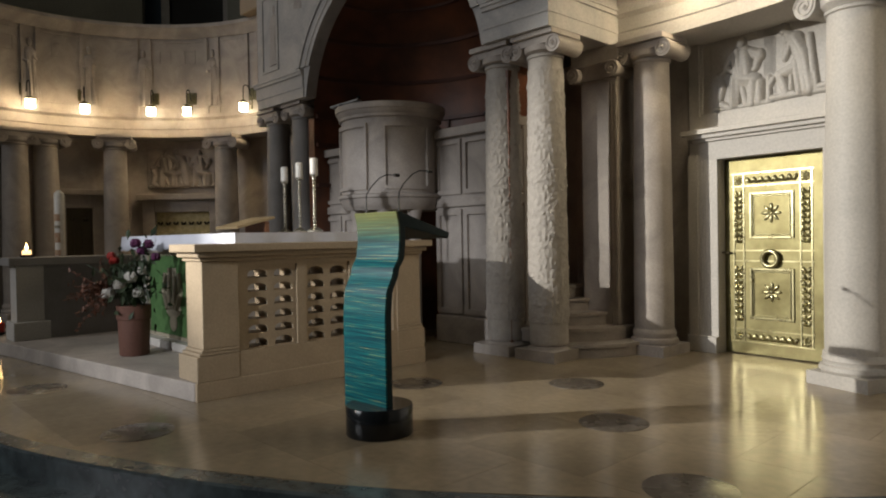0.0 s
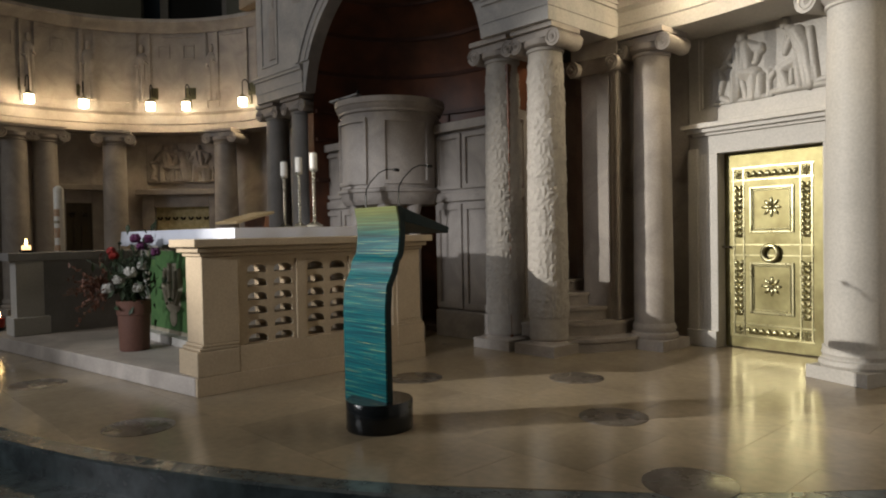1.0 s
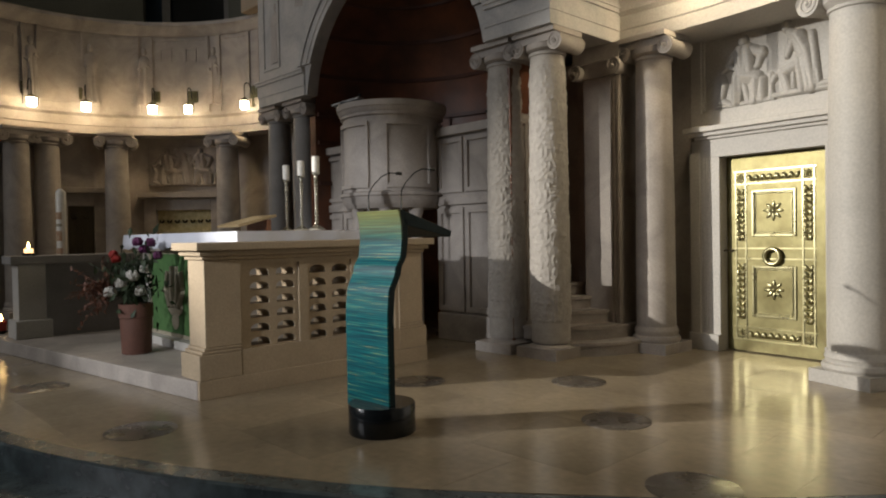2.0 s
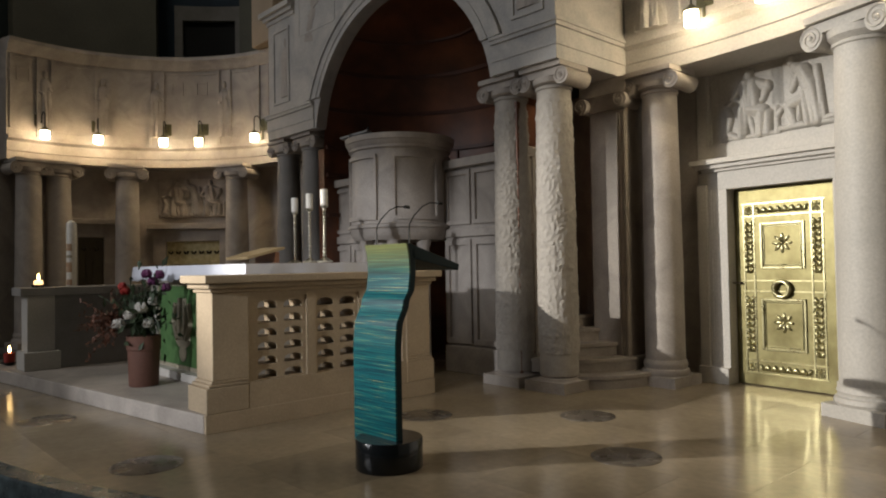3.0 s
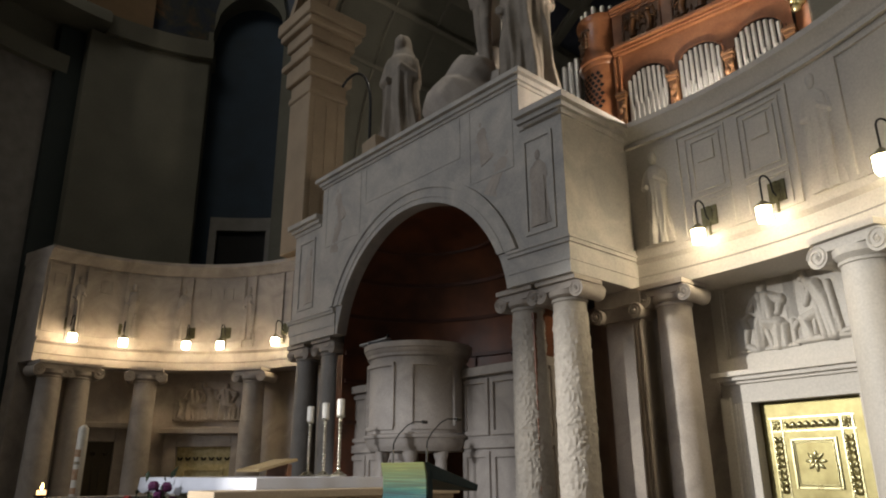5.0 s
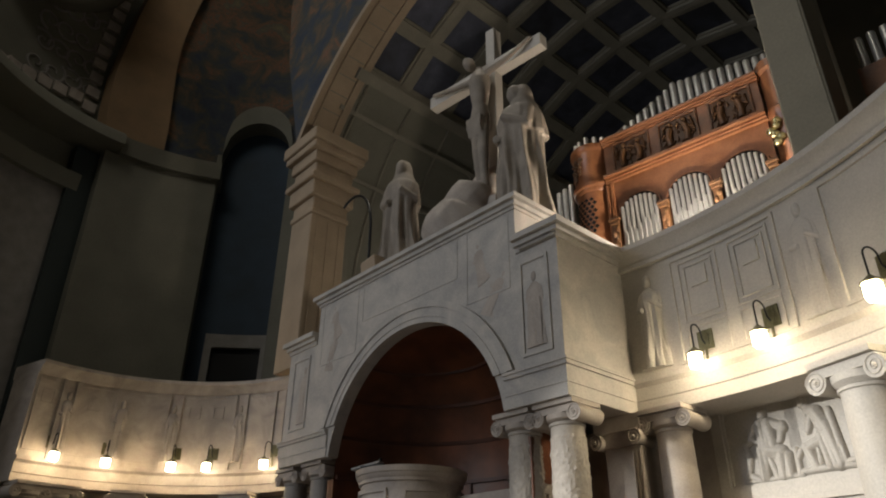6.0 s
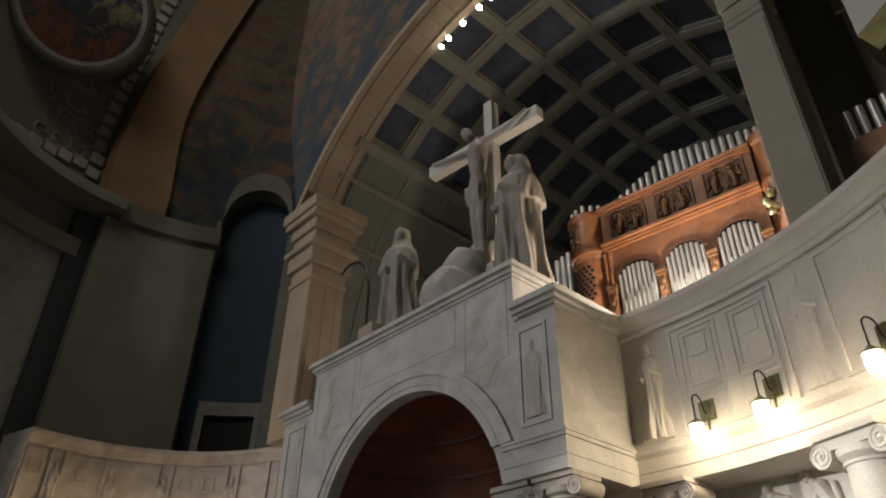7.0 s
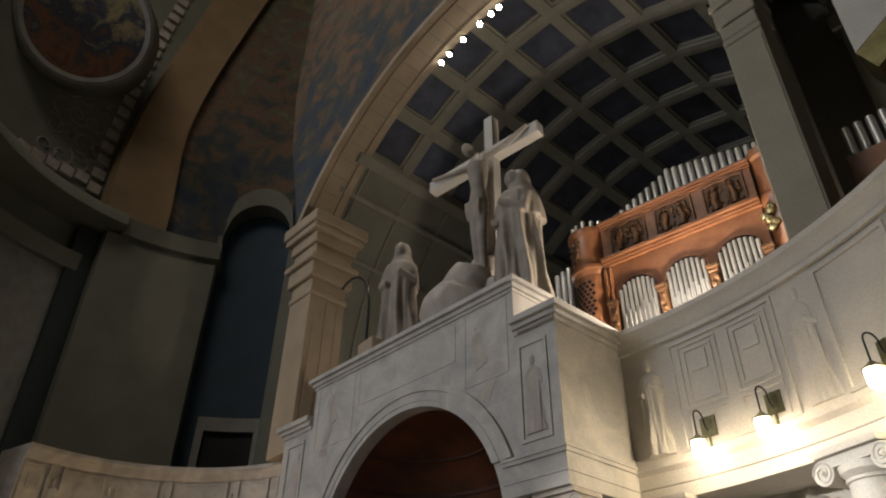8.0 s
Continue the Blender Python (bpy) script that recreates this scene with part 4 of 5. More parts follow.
box(bm, -0.22, 0.22, -0.2, 0.2, 0.09, 0.115, pose(0, 0, 0, 14, 0, 0))
part("board", bm, material("pale_wood", (0.5, 0.36, 0.18), 0.5), th, bevel=0.005)
bm = mesh()
box(bm, -0.2, 0.2, 0.08, 0.12, 0, 0.11)
part("support", bm, OAK, th)

# ---- lectern ----
lec = thing("lectern", "curved teal striped lectern on a black drum base", "lectern", m=pose(-3.4, 2.68, 0))
bm = mesh()
lathe(bm, [(0.199, 0), (0.203, 0.006), (0.203, 0.172), (0.198, 0.178)], 56, pose(0.06, -0.08, 0))
part("base", bm, BLACK, lec, "polished black granite drum", smooth=True)
LX0, LX1, LY, LT = -0.225, 0.19, -0.13, 0.05


def sheet_y(z):
    knots = ((0.12, 0.0), (0.72, 0.0), (0.84, 0.012), (0.98, 0.066), (1.07, 0.11), (1.16, 0.122), (1.26, 0.118), (1.34, 0.10))
    for (za, ya), (zb, yb) in zip(knots, knots[1:]):
        if z <= zb:
            q = max(0.0, (z - za) / (zb - za))
            return ya + (yb - ya) * q * q * (3 - 2 * q) if abs(yb - ya) > 0.02 else ya + (yb - ya) * q
    return knots[-1][1]


teal = bpy.data.materials.new("teal_lacquer_stripes")
teal.use_nodes = True
tn, tl = teal.node_tree.nodes, teal.node_tree.links
tb = tn["Principled BSDF"]
geo = tn.new("ShaderNodeNewGeometry")
sep = tn.new("ShaderNodeSeparateXYZ")
tl.new(geo.outputs["Position"], sep.inputs[0])
mp = tn.new("ShaderNodeMapping")
mp.inputs["Scale"].default_value = (2.4, 0.5, 300)
tb.inputs["Specular IOR Level"].default_value = 0.15
mp.inputs["Rotation"].default_value = (0, radians(0.25), 0)
tl.new(geo.outputs["Position"], mp.inputs[0])
st1 = tn.new("ShaderNodeTexNoise")
st1.inputs["Scale"].default_value, st1.inputs["Detail"].default_value = 1.0, 4
tl.new(mp.outputs[0], st1.inputs["Vector"])
ra = tn.new("ShaderNodeValToRGB")
els = ra.color_ramp.elements
els[0].position, els[0].color = 0.30, (0.001, 0.018, 0.035, 1)
els[1].position, els[1].color = 0.74, (0.52, 0.44, 0.17, 1)
for p_, c_ in ((0.44, (0.001, 0.048, 0.066, 1)), (0.54, (0.001, 0.085, 0.105, 1)), (0.61, (0.003, 0.14, 0.14, 1)), (0.66, (0.10, 0.20, 0.11, 1))):
    e_ = els.new(p_)
    e_.color = c_
tl.new(st1.outputs[0], ra.inputs[0])
# Top drawn towards yellow-green: light from above put into the lacquer's colour.
rz = tn.new("ShaderNodeMapRange")
rz.inputs[1].default_value, rz.inputs[2].default_value = 1.14, 1.42
tl.new(sep.outputs["Z"], rz.inputs[0])
mx = tn.new("ShaderNodeMix")
mx.data_type = "RGBA"
tl.new(rz.outputs[0], mx.inputs[0])
tl.new(ra.outputs[0], mx.inputs[6])
mx.inputs[7].default_value = (0.26, 0.25, 0.08, 1)
tl.new(mx.outputs[2], tb.inputs["Base Color"])
tb.inputs["Roughness"].default_value = 0.42
bp = tn.new("ShaderNodeBump")
bp.inputs["Strength"].default_value, bp.inputs["Distance"].default_value = 0.15, 0.002
tl.new(st1.outputs[0], bp.inputs["Height"])
tl.new(bp.outputs[0], tb.inputs["Normal"])

for nm, d0, d1, mat_, lab in (("front_sheet", 0.0, 0.012, teal, "front lacquered in thin teal, blue and gold stripes"), ("back_sheet", 0.012, LT, TEALEDGE, "dark teal body")):
    bm = mesh()
    rows = []
    for i in range(61):
        z = 0.12 + 1.22 * i / 60
        y = LY + sheet_y(z)
        rows.append([bm.verts.new((x, y + d, z)) for x, d in ((LX0, d0), (LX1, d0), (LX1, d1), (LX0, d1))])
    for a, b in zip(rows, rows[1:]):
        for s in range(4):
            bm.faces.new((a[s], a[(s + 1) % 4], b[(s + 1) % 4], b[s]))
    bm.faces.new(rows[0])
    bm.faces.new(list(reversed(rows[-1])))
    part(nm, bm, mat_, lec, lab, smooth=True)
bm = mesh()
ty = LY + 0.1
extrude(bm, [(ty + 0.05, 1.335), (ty + 0.05, 1.25), (ty + 0.43, 1.172), (ty + 0.44, 1.21)], LX1 - LX0, pose(LX1, 0, 0, 0, 0, 90))
part("shelf", bm, TEALEDGE, lec, "dark sloping shelf", bevel=0.004)
for x, dy_ in ((LX0 + 0.06, 0.0), (LX1 - 0.03, 0.0)):
    bm = mesh()
    y = LY + 0.15
    tube(bm, [(x, y, 1.32), (x, y, 1.42)], 0.006, 8)
    mic = part("microphone", bm, STEEL, lec, "thin gooseneck microphone")
    bm = mesh()
    pts = [(x, y, 1.42), (x, y + 0.005, 1.46), (x, y + 0.04, 1.51), (x, y + 0.11, 1.57), (x, y + 0.17, 1.595), (x, y + 0.24, 1.597)]
    tube(bm, pts, 0.004, 6)
    part("gooseneck", bm, IRON_AND_SHADE, mic)
    bm = mesh()
    tube(bm, [(x, y + 0.235, 1.597), (x, y + 0.25, 1.597), (x, y + 0.275, 1.596)], 0.011, 8)
    part("capsule", bm, IRON_AND_SHADE, mic)

# ---- golden door ----
DX0, DX1, DY = -3.08, -2.09, 6.75
DTURN = pose(DX0, DY, 0, 0, 0, -6) @ pose(-DX0, -6.68, 0)     # the doorway lies along the curve of the wall
surround = thing("door_surround", "pale limestone door surround with a moulded lintel", "door frame", kind="structure", m=DTURN @ pose(0, 0.05, 0))
bm = mesh()
for x0, x1 in ((DX0 - 0.3, DX0), (DX1, DX1 + 0.3)):
    box(bm, x0, x1, 6.5, 6.75, 0.16, 1.9)
    box(bm, x0 + (0 if x0 < DX0 else 0.2), x0 + (0.1 if x0 < DX0 else 0.3), 6.47, 6.5, 0.16, 1.96)
    for q in (0.13, 0.16):
        box(bm, x0 + q, x0 + q + 0.012, 6.49, 6.5, 0.2, 1.9)
part("jamb", bm, PALE, surround)
bm = mesh()
for x0, x1 in ((DX0 - 0.32, DX0), (DX1, DX1 + 0.32)):
    box(bm, x0, x1, 6.46, 6.75, 0, 0.16)
part("jamb_base", bm, PALE, surround, bevel=0.006)
bm = mesh()
box(bm, DX0 - 0.3, DX1 + 0.3, 6.5, 6.75, 1.9, 2.08)
for z0, z1, d in ((2.08, 2.11, 0.03), (2.11, 2.15, 0.07), (2.15, 2.2, 0.11)):
    box(bm, DX0 - 0.22 - d, DX1 + 0.3 + d, 6.5 - d, 6.75, z0, z1)
part("lintel", bm, PALE, surround, bevel=0.004)
bm = mesh()
box(bm, -3.85, -3.46, 6.62, 6.85, 0, ZA - 0.02)
part("side_strip", bm, STONE, surround, bevel=0.006)

door = thing("door_1", "closed golden embossed metal door with a ring handle", "door", kind="structure", m=pose(DX0, DY, 0, 0, 0, -6))
DW, DH = DX1 - DX0 - 0.05, 1.9     # what shows of the leaf between the jambs
bm = mesh()
box(bm, 0.004, DW + 0.046, 0, 0.05, 0.012, DH)
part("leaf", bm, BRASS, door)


def rosette(bm, x, z, r):
    for i in range(8):
        a = radians(45 * i)
        ball(bm, (x + r * 0.55 * math.cos(a), -0.006, z + r * 0.55 * math.sin(a)), (r * 0.42, 0.012, r * 0.16), m=pose(0, 0, 0, 0, -45 * i))
    ball(bm, (x, -0.008, z), (r * 0.2, 0.016, r * 0.2))


for z0, z1 in ((1.12, 1.56), (0.35, 0.84)):
    bm = mesh()
    frame_rect(bm, 0.26, DW - 0.26, z0, z1, 0.022, 0, 0.016)
    frame_rect(bm, 0.29, DW - 0.29, z0 + 0.03, z1 - 0.03, 0.01, 0, 0.01)
    part("panel_moulding", bm, POLISHED_BRIGHT, door, bevel=0.004)
    bm = mesh()
    rosette(bm, DW / 2, (z0 + z1) / 2 + 0.02, 0.1)
    part("rosette", bm, POLISHED_BRIGHT, door, smooth=True)
for z in (0.12, 0.24, 0.9, 1.0, 1.62, 1.74):
    bm = mesh()
    box(bm, 0.08, DW - 0.08, -0.01, 0, z, z + 0.012)
    part("rib", bm, POLISHED_BRIGHT, door)
for x in (0.1, 0.2, DW - 0.2, DW - 0.1):
    bm = mesh()
    box(bm, x - 0.006, x + 0.006, -0.01, 0, 0.12, 1.75)
    part("rib", bm, POLISHED_BRIGHT, door)


def boss(bm, x, z):
    for s in (-1, 1):
        ball(bm, (x + s * 0.024, -0.006, z), (0.019, 0.022, 0.036), m=pose(0, 0, 0, 0, s * 30))


for x in (0.15, DW - 0.15):
    for z0, z1, n_ in ((1.08, 1.58, 9), (0.32, 0.86, 9)):
        bm = mesh()
        for i in range(n_):
            boss(bm, x, z0 + (z1 - z0) * (i + 0.5) / n_)
        part("garland", bm, POLISHED_BRIGHT, door, smooth=True)
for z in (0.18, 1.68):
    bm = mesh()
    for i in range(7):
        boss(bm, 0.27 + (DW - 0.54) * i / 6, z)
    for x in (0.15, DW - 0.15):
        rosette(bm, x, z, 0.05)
    part("garland", bm, POLISHED_BRIGHT, door, smooth=True)
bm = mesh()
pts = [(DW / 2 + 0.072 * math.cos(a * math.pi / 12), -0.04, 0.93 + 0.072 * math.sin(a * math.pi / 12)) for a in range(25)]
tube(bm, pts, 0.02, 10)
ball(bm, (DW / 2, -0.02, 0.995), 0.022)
part("ring_handle", bm, POLISHED_BRIGHT, door, smooth=True)
bm = mesh()
tube(bm, [(0.07, 0, 0.985), (0.07, -0.045, 0.985), (0.0, -0.05, 0.985), (-0.03, -0.05, 0.985)], 0.009, 8)
part("lever", bm, BRONZE, door, smooth=True)


# ---- reliefs and statues ----
def figure(name, label, m, h, mat, cat="statue", flat=1.0, seat=False, bow=0.0, arms=1, veil=False, n=36, seg=72, slim=1.0):
    """A draped standing or seated stone figure as one plain mesh."""
    bm = mesh()
    ph = random.uniform(0, 6)
    keys = ((0, 0.19), (0.06, 0.185), (0.3, 0.155), (0.5, 0.148), (0.6, 0.152), (0.7, 0.162), (0.77, 0.145), (0.815, 0.09), (0.845, 0.045))
    if seat:
        keys = ((0, 0.16), (0.12, 0.16), (0.3, 0.17), (0.42, 0.15), (0.55, 0.125), (0.68, 0.14), (0.76, 0.13), (0.81, 0.08), (0.845, 0.045))

    def radius(z):
        for (za, ra_), (zb, rb_) in zip(keys, keys[1:]):
            if z <= zb:
                return ra_ + (rb_ - ra_) * (z - za) / (zb - za)
        return keys[-1][1]

    def drape(p):
        a = math.atan2(p.y, p.x)
        f = math.sin(a * 8 + ph + 1.3 * math.sin(p.z * 5 + ph))
        g = math.sin(a * 3 - p.z * 11 + ph)
        deep = max(0.0, min(1.0, (0.82 - p.z) * 2.2))
        k = 1 + deep * (0.17 * f * abs(f) + 0.07 * math.sin(a * 15 + p.z * 3) + 0.07 * g)
        return Vector((p.x * k + bow * p.z * p.z, p.y * k * 0.8, p.z))
    lathe(bm, [(radius(0.845 * i / n), 0.845 * i / n) for i in range(n + 1)], seg, None, drape)
    hz = 0.92
    if seat:
        for q in (-1, 1):
            tube(bm, [(0.04 * q, -0.02, 0.42), (0.07 * q + 0.05, -0.17, 0.43), (0.09 * q + 0.06, -0.2, 0.24), (0.08 * q + 0.06, -0.17, 0.02)], 0.075, 12, 0.06)
    for v in ball(bm, (bow * hz * hz, -0.015, hz), (0.056, 0.064, 0.074)):
        v.co += Vector((0, 0, 0.004 * math.sin(v.co.x * 90)))
    if veil:
        lathe(bm, [(0.165, 0.60), (0.165, 0.66), (0.15, 0.75), (0.12, 0.81), (0.088, 0.87), (0.078, 0.94), (0.055, 0.985), (0.02, 1.005)], seg // 2, pose(0, 0.025, 0), drape)
    if arms:
        for q in (-1, 1):
            tube(bm, [(0.12 * q + bow * 0.5, 0, hz - 0.16), (0.16 * q + bow * 0.3, -0.03, hz - 0.3), (0.05 * q + bow * 0.3, -0.14, hz - 0.28 + 0.05 * q)], 0.045, 9, 0.028)
    for v in bm.verts:
        v.co = Vector((v.co.x * h * slim, v.co.y * h * flat, v.co.z * h))
    ob = part(name, bm, mat, smooth=True)
    ob.matrix_world = m
    if cat == "statue":
        one_skin(ob, 0.016)
    return tagged(ob, label, cat)


def one_skin(ob, size):
    """Joins the overlapping volumes of a carving into one closed surface."""
    md = ob.modifiers.new("skin", "REMESH")
    md.mode, md.voxel_size, md.use_smooth_shade = "VOXEL", size, True
    md = ob.modifiers.new("soften", "SMOOTH")
    md.factor, md.iterations = 0.5, 2


def carving(label, m, strokes, mat, size=1.0, fine=0.0075):
    """A relief as one mesh on a wall that faces -y: limbs and folds (start, end, width, width) swell out of a flat ground."""
    xa = min(min(q[0], q[2]) - max(q[4], q[5]) for q in strokes) - 0.02
    xb = max(max(q[0], q[2]) + max(q[4], q[5]) for q in strokes) + 0.02
    zb = max(max(q[1], q[3]) + max(q[4], q[5]) for q in strokes) + 0.02
    nx, nz = int((xb - xa) / fine), int(zb / fine)

    def height(x, z):
        top = 0.0
        for k, (x0, z0, x1, z1, w0, w1) in enumerate(strokes):
            dx, dz = x1 - x0, z1 - z0
            ln = dx * dx + dz * dz
            t_ = 0.0 if ln < 1e-6 else max(0.0, min(1.0, ((x - x0) * dx + (z - z0) * dz) / ln))
            r = (w0 + (w1 - w0) * t_) * 0.8
            ex, ez = x - x0 - dx * t_, z - z0 - dz * t_
            d = math.hypot(ex, ez) / r
            if d < 1.0:
                side = (ex * dz - ez * dx) / (math.sqrt(ln) * r + 1e-6)
                fold = 0.16 * math.sin(side * 5.5 + 2 * t_ + k) if r > 0.034 and ln > 0.004 else 0.0
                top = max(top, math.sqrt(1 - d * d) * (r * 0.85 + 0.02) * (1 + fold * (1 - d)))
        return top
    bm = mesh()
    rows = [[bm.verts.new((size * (xa + (xb - xa) * i / nx), 0.006 - size * height(xa + (xb - xa) * i / nx, zb * j / nz), size * zb * j / nz)) for j in range(nz + 1)] for i in range(nx + 1)]
    for a, b in zip(rows, rows[1:]):
        for q in range(nz):
            bm.faces.new((a[q], b[q], b[q + 1], a[q + 1]))
    ob = part("relief", bm, mat, smooth=True)
    ob.matrix_world = m
    md = ob.modifiers.new("soften", "SMOOTH")
    md.factor, md.iterations = 0.5, 1
    md = ob.modifiers.new("thick", "SOLIDIFY")
    md.thickness, md.offset = 0.01, -1
    return tagged(ob, label, "relief")


STAT = material("statue_stone", (0.36, 0.315, 0.265), 0.75, vary=0.3, scale=5, grain=60, bump=0.2)
SEATED = ((0, 0.575, 0.0, 0.6, 0.05, 0.046), (0.0, 0.5, 0.0, 0.54, 0.035, 0.035), (-0.03, 0.49, -0.02, 0.3, 0.075, 0.08), (0.04, 0.49, 0.04, 0.3, 0.075, 0.085),
          (-0.08, 0.48, -0.15, 0.39, 0.045, 0.036), (-0.15, 0.39, -0.06, 0.33, 0.036, 0.028), (-0.15, 0.37, -0.22, 0.33, 0.03, 0.022), (-0.23, 0.34, -0.19, 0.22, 0.025, 0.034), (-0.19, 0.22, -0.23, 0.06, 0.034, 0.03),
          (0.09, 0.49, 0.17, 0.44, 0.05, 0.055), (0.17, 0.46, 0.13, 0.34, 0.05, 0.03), (0.13, 0.34, 0.05, 0.3, 0.03, 0.026),
          (-0.05, 0.27, -0.07, 0.05, 0.075, 0.06), (0.02, 0.27, 0.12, 0.23, 0.09, 0.075), (0.12, 0.22, 0.1, 0.04, 0.07, 0.06), (0.17, 0.2, 0.16, 0.04, 0.05, 0.055),
          (-0.02, 0.26, 0.04, 0.04, 0.035, 0.03), (0.03, 0.27, 0.09, 0.06, 0.024, 0.024), (0.07, 0.27, 0.16, 0.08, 0.022, 0.022), (-0.06, 0.46, 0.03, 0.33, 0.02, 0.02), (0.06, 0.47, 0.0, 0.35, 0.02, 0.018),
          (0.25, 0.24, 0.25, 0.03, 0.022, 0.03), (-0.2, 0.06, -0.12, 0.02, 0.035, 0.03), (0.08, 0.02, 0.2, 0.02, 0.03, 0.028), (-0.27, 0.02, 0.27, 0.02, 0.02, 0.02))
STOOP = ((-0.1, 0.595, -0.1, 0.62, 0.048, 0.045), (-0.07, 0.55, -0.02, 0.5, 0.04, 0.07), (0.0, 0.5, 0.05, 0.36, 0.075, 0.085), (0.06, 0.38, 0.1, 0.06, 0.075, 0.07), (0.11, 0.5, 0.15, 0.08, 0.035, 0.045),
         (0.02, 0.3, 0.04, 0.06, 0.07, 0.055), (-0.05, 0.47, -0.1, 0.35, 0.035, 0.028), (-0.1, 0.35, -0.08, 0.52, 0.028, 0.022), (0.0, 0.26, -0.14, 0.22, 0.06, 0.05), (-0.14, 0.22, -0.09, 0.06, 0.05, 0.04),
         (0.05, 0.48, 0.07, 0.1, 0.02, 0.024), (0.09, 0.44, 0.13, 0.1, 0.018, 0.022), (0.0, 0.42, 0.03, 0.12, 0.018, 0.02), (-0.04, 0.24, -0.05, 0.08, 0.02, 0.022),
         (-0.12, 0.04, -0.02, 0.04, 0.03, 0.025), (0.12, 0.05, 0.3, 0.08, 0.03, 0.022), (0.28, 0.09, 0.26, 0.14, 0.016, 0.014), (-0.24, 0.03, 0.32, 0.03, 0.025, 0.022), (-0.24, 0.14, -0.2, 0.2, 0.03, 0.025))


figure("statue", "grey stone statue of a veiled standing mourner", pose(-7.3, 5.6, ZU, 0, 0, 25), 2.2, STAT, veil=True, slim=0.8, flat=0.85)
figure("statue", "grey stone statue of a cloaked standing figure", pose(-4.92, 5.75, ZU, 0, 0, -20), 2.33, STAT, veil=True, slim=0.84)
bm = mesh()
for c_, r_ in (((0, 0, 0.3), (0.3, 0.42, 0.34)), ((0.05, -0.12, 0.62), (0.26, 0.3, 0.28)), ((0.1, -0.3, 0.82), (0.17, 0.18, 0.2)), ((0.14, -0.34, 0.5), (0.12, 0.14, 0.4))):
    for v in ball(bm, c_, r_):
        v.co += v.co.normalized() * 0.03 * math.sin(v.co.x * 26 + v.co.y * 19 + 4 * v.co.z)
kn = part("statue", bm, STONE, smooth=True)
kn.matrix_world = pose(-6.0, 5.6, ZU, 0, 0, 120) @ Matrix.Scale(1.3, 4)
one_skin(kn, 0.02)
tagged(kn, "pale stone statue of a kneeling figure bowed at the cross", "statue")
cx = thing("crucifix", "tall pale stone cross with a plain carved figure", "cross", m=pose(-5.6, 6.0, ZU, 0, 0, 5))
bm = mesh()
box(bm, -0.085, 0.085, -0.09, 0.09, 0, 4.02)
part("upright", bm, PALE, cx, bevel=0.01)
bm = mesh()
box(bm, -1.3, 0.94, -0.088, 0.088, 3.12, 3.34)
part("crossbeam", bm, PALE, cx, bevel=0.01)
bm = mesh()
m = pose(-0.1, -0.24, 0.17)
lathe(bm, [(0.08, 1.8), (0.15, 1.88), (0.145, 2.05), (0.115, 2.25), (0.15, 2.5), (0.175, 2.72), (0.12, 2.86), (0.055, 2.94), (0.05, 3.0)], 20, m)
ball(bm, (-0.2, -0.36, 3.22), (0.095, 0.11, 0.135), m=pose(0, 0, 0, 20, -18))
for q, tip in ((-1, -1.18), (1, 0.8)):
    tube(bm, [(-0.1 + 0.15 * q, -0.25, 2.98), (tip * 0.5, -0.2, 3.09), (tip, -0.13, 3.3)], 0.055, 10, 0.032)
    tube(bm, [(-0.1 + 0.07 * q, -0.25, 2.02), (-0.04 + 0.06 * q, -0.33, 1.55), (-0.08 + 0.045 * q, -0.24, 1.08), (-0.06 + 0.03 * q, -0.2, 0.82)], 0.088, 10, 0.045)
ball(bm, (-0.1, -0.25, 2.05), (0.165, 0.13, 0.15))
for q in range(5):
    tube(bm, [(-0.24 + 0.06 * q, -0.36, 2.16), (-0.22 + 0.055 * q, -0.38, 1.98 - 0.03 * (q % 2)), (-0.2 + 0.05 * q, -0.35, 1.82)], 0.03, 6)
one_skin(part("carved_figure", bm, STAT, cx, smooth=True), 0.016)
bm = mesh()
box(bm, -0.16, 0.16, -0.26, -0.09, 0.66, 0.78)
part("foot_block", bm, STONE, cx, bevel=0.01)
bm = mesh()
box(bm, -0.1, 0.1, -0.105, 0.105, 1.3, 1.37)
part("band", bm, STONE, cx, bevel=0.01)
th = thing("floodlight", "small floodlight on a curved black pole on the pavilion", "floodlight", m=pose(-7.55, 5.22, ZU))
bm = mesh()
tube(bm, [(0, 0, 0), (0, 0, 0.6)] + [(-0.55 + 0.55 * math.cos(radians(q)), 0, 0.95 + 0.75 * math.sin(radians(q))) for q in range(0, 126, 9)], 0.022, 8)
part("pole", bm, IRON_AND_SHADE, th, smooth=True)
bm = mesh()
box(bm, -0.02, 0.32, -0.1, 0.1, 0.05, 0.3, pose(0, 0, 0, 0, -8))
part("housing", bm, BAND, th, bevel=0.02)


def relief_figure(m, h, label, mat, seat=False, bow=0.0, flat=0.45, slim=0.75):
    return figure("relief", label, m, h, mat, "relief", flat, seat, bow, slim=slim)


carving("seated draped figure carved in pale stone over the door", DTURN @ pose(-2.9, 6.72, 2.385), SEATED, PALE, 1.06)
carving("stooping draped figure carved in pale stone over the door", DTURN @ pose(-2.38, 6.72, 2.4), STOOP, PALE, 1.06)
fr2 = thing("relief_frame", "shallow pale stone relief panel frame over the door", "relief", kind="structure", m=DTURN)
bm = mesh()
box(bm, -3.45, -1.85, 6.66, 6.9, 2.19, 2.36)
box(bm, -3.34, -1.85, 6.69, 6.9, 2.36, 2.385)
box(bm, -3.45, -3.34, 6.66, 6.9, 2.36, ZA)
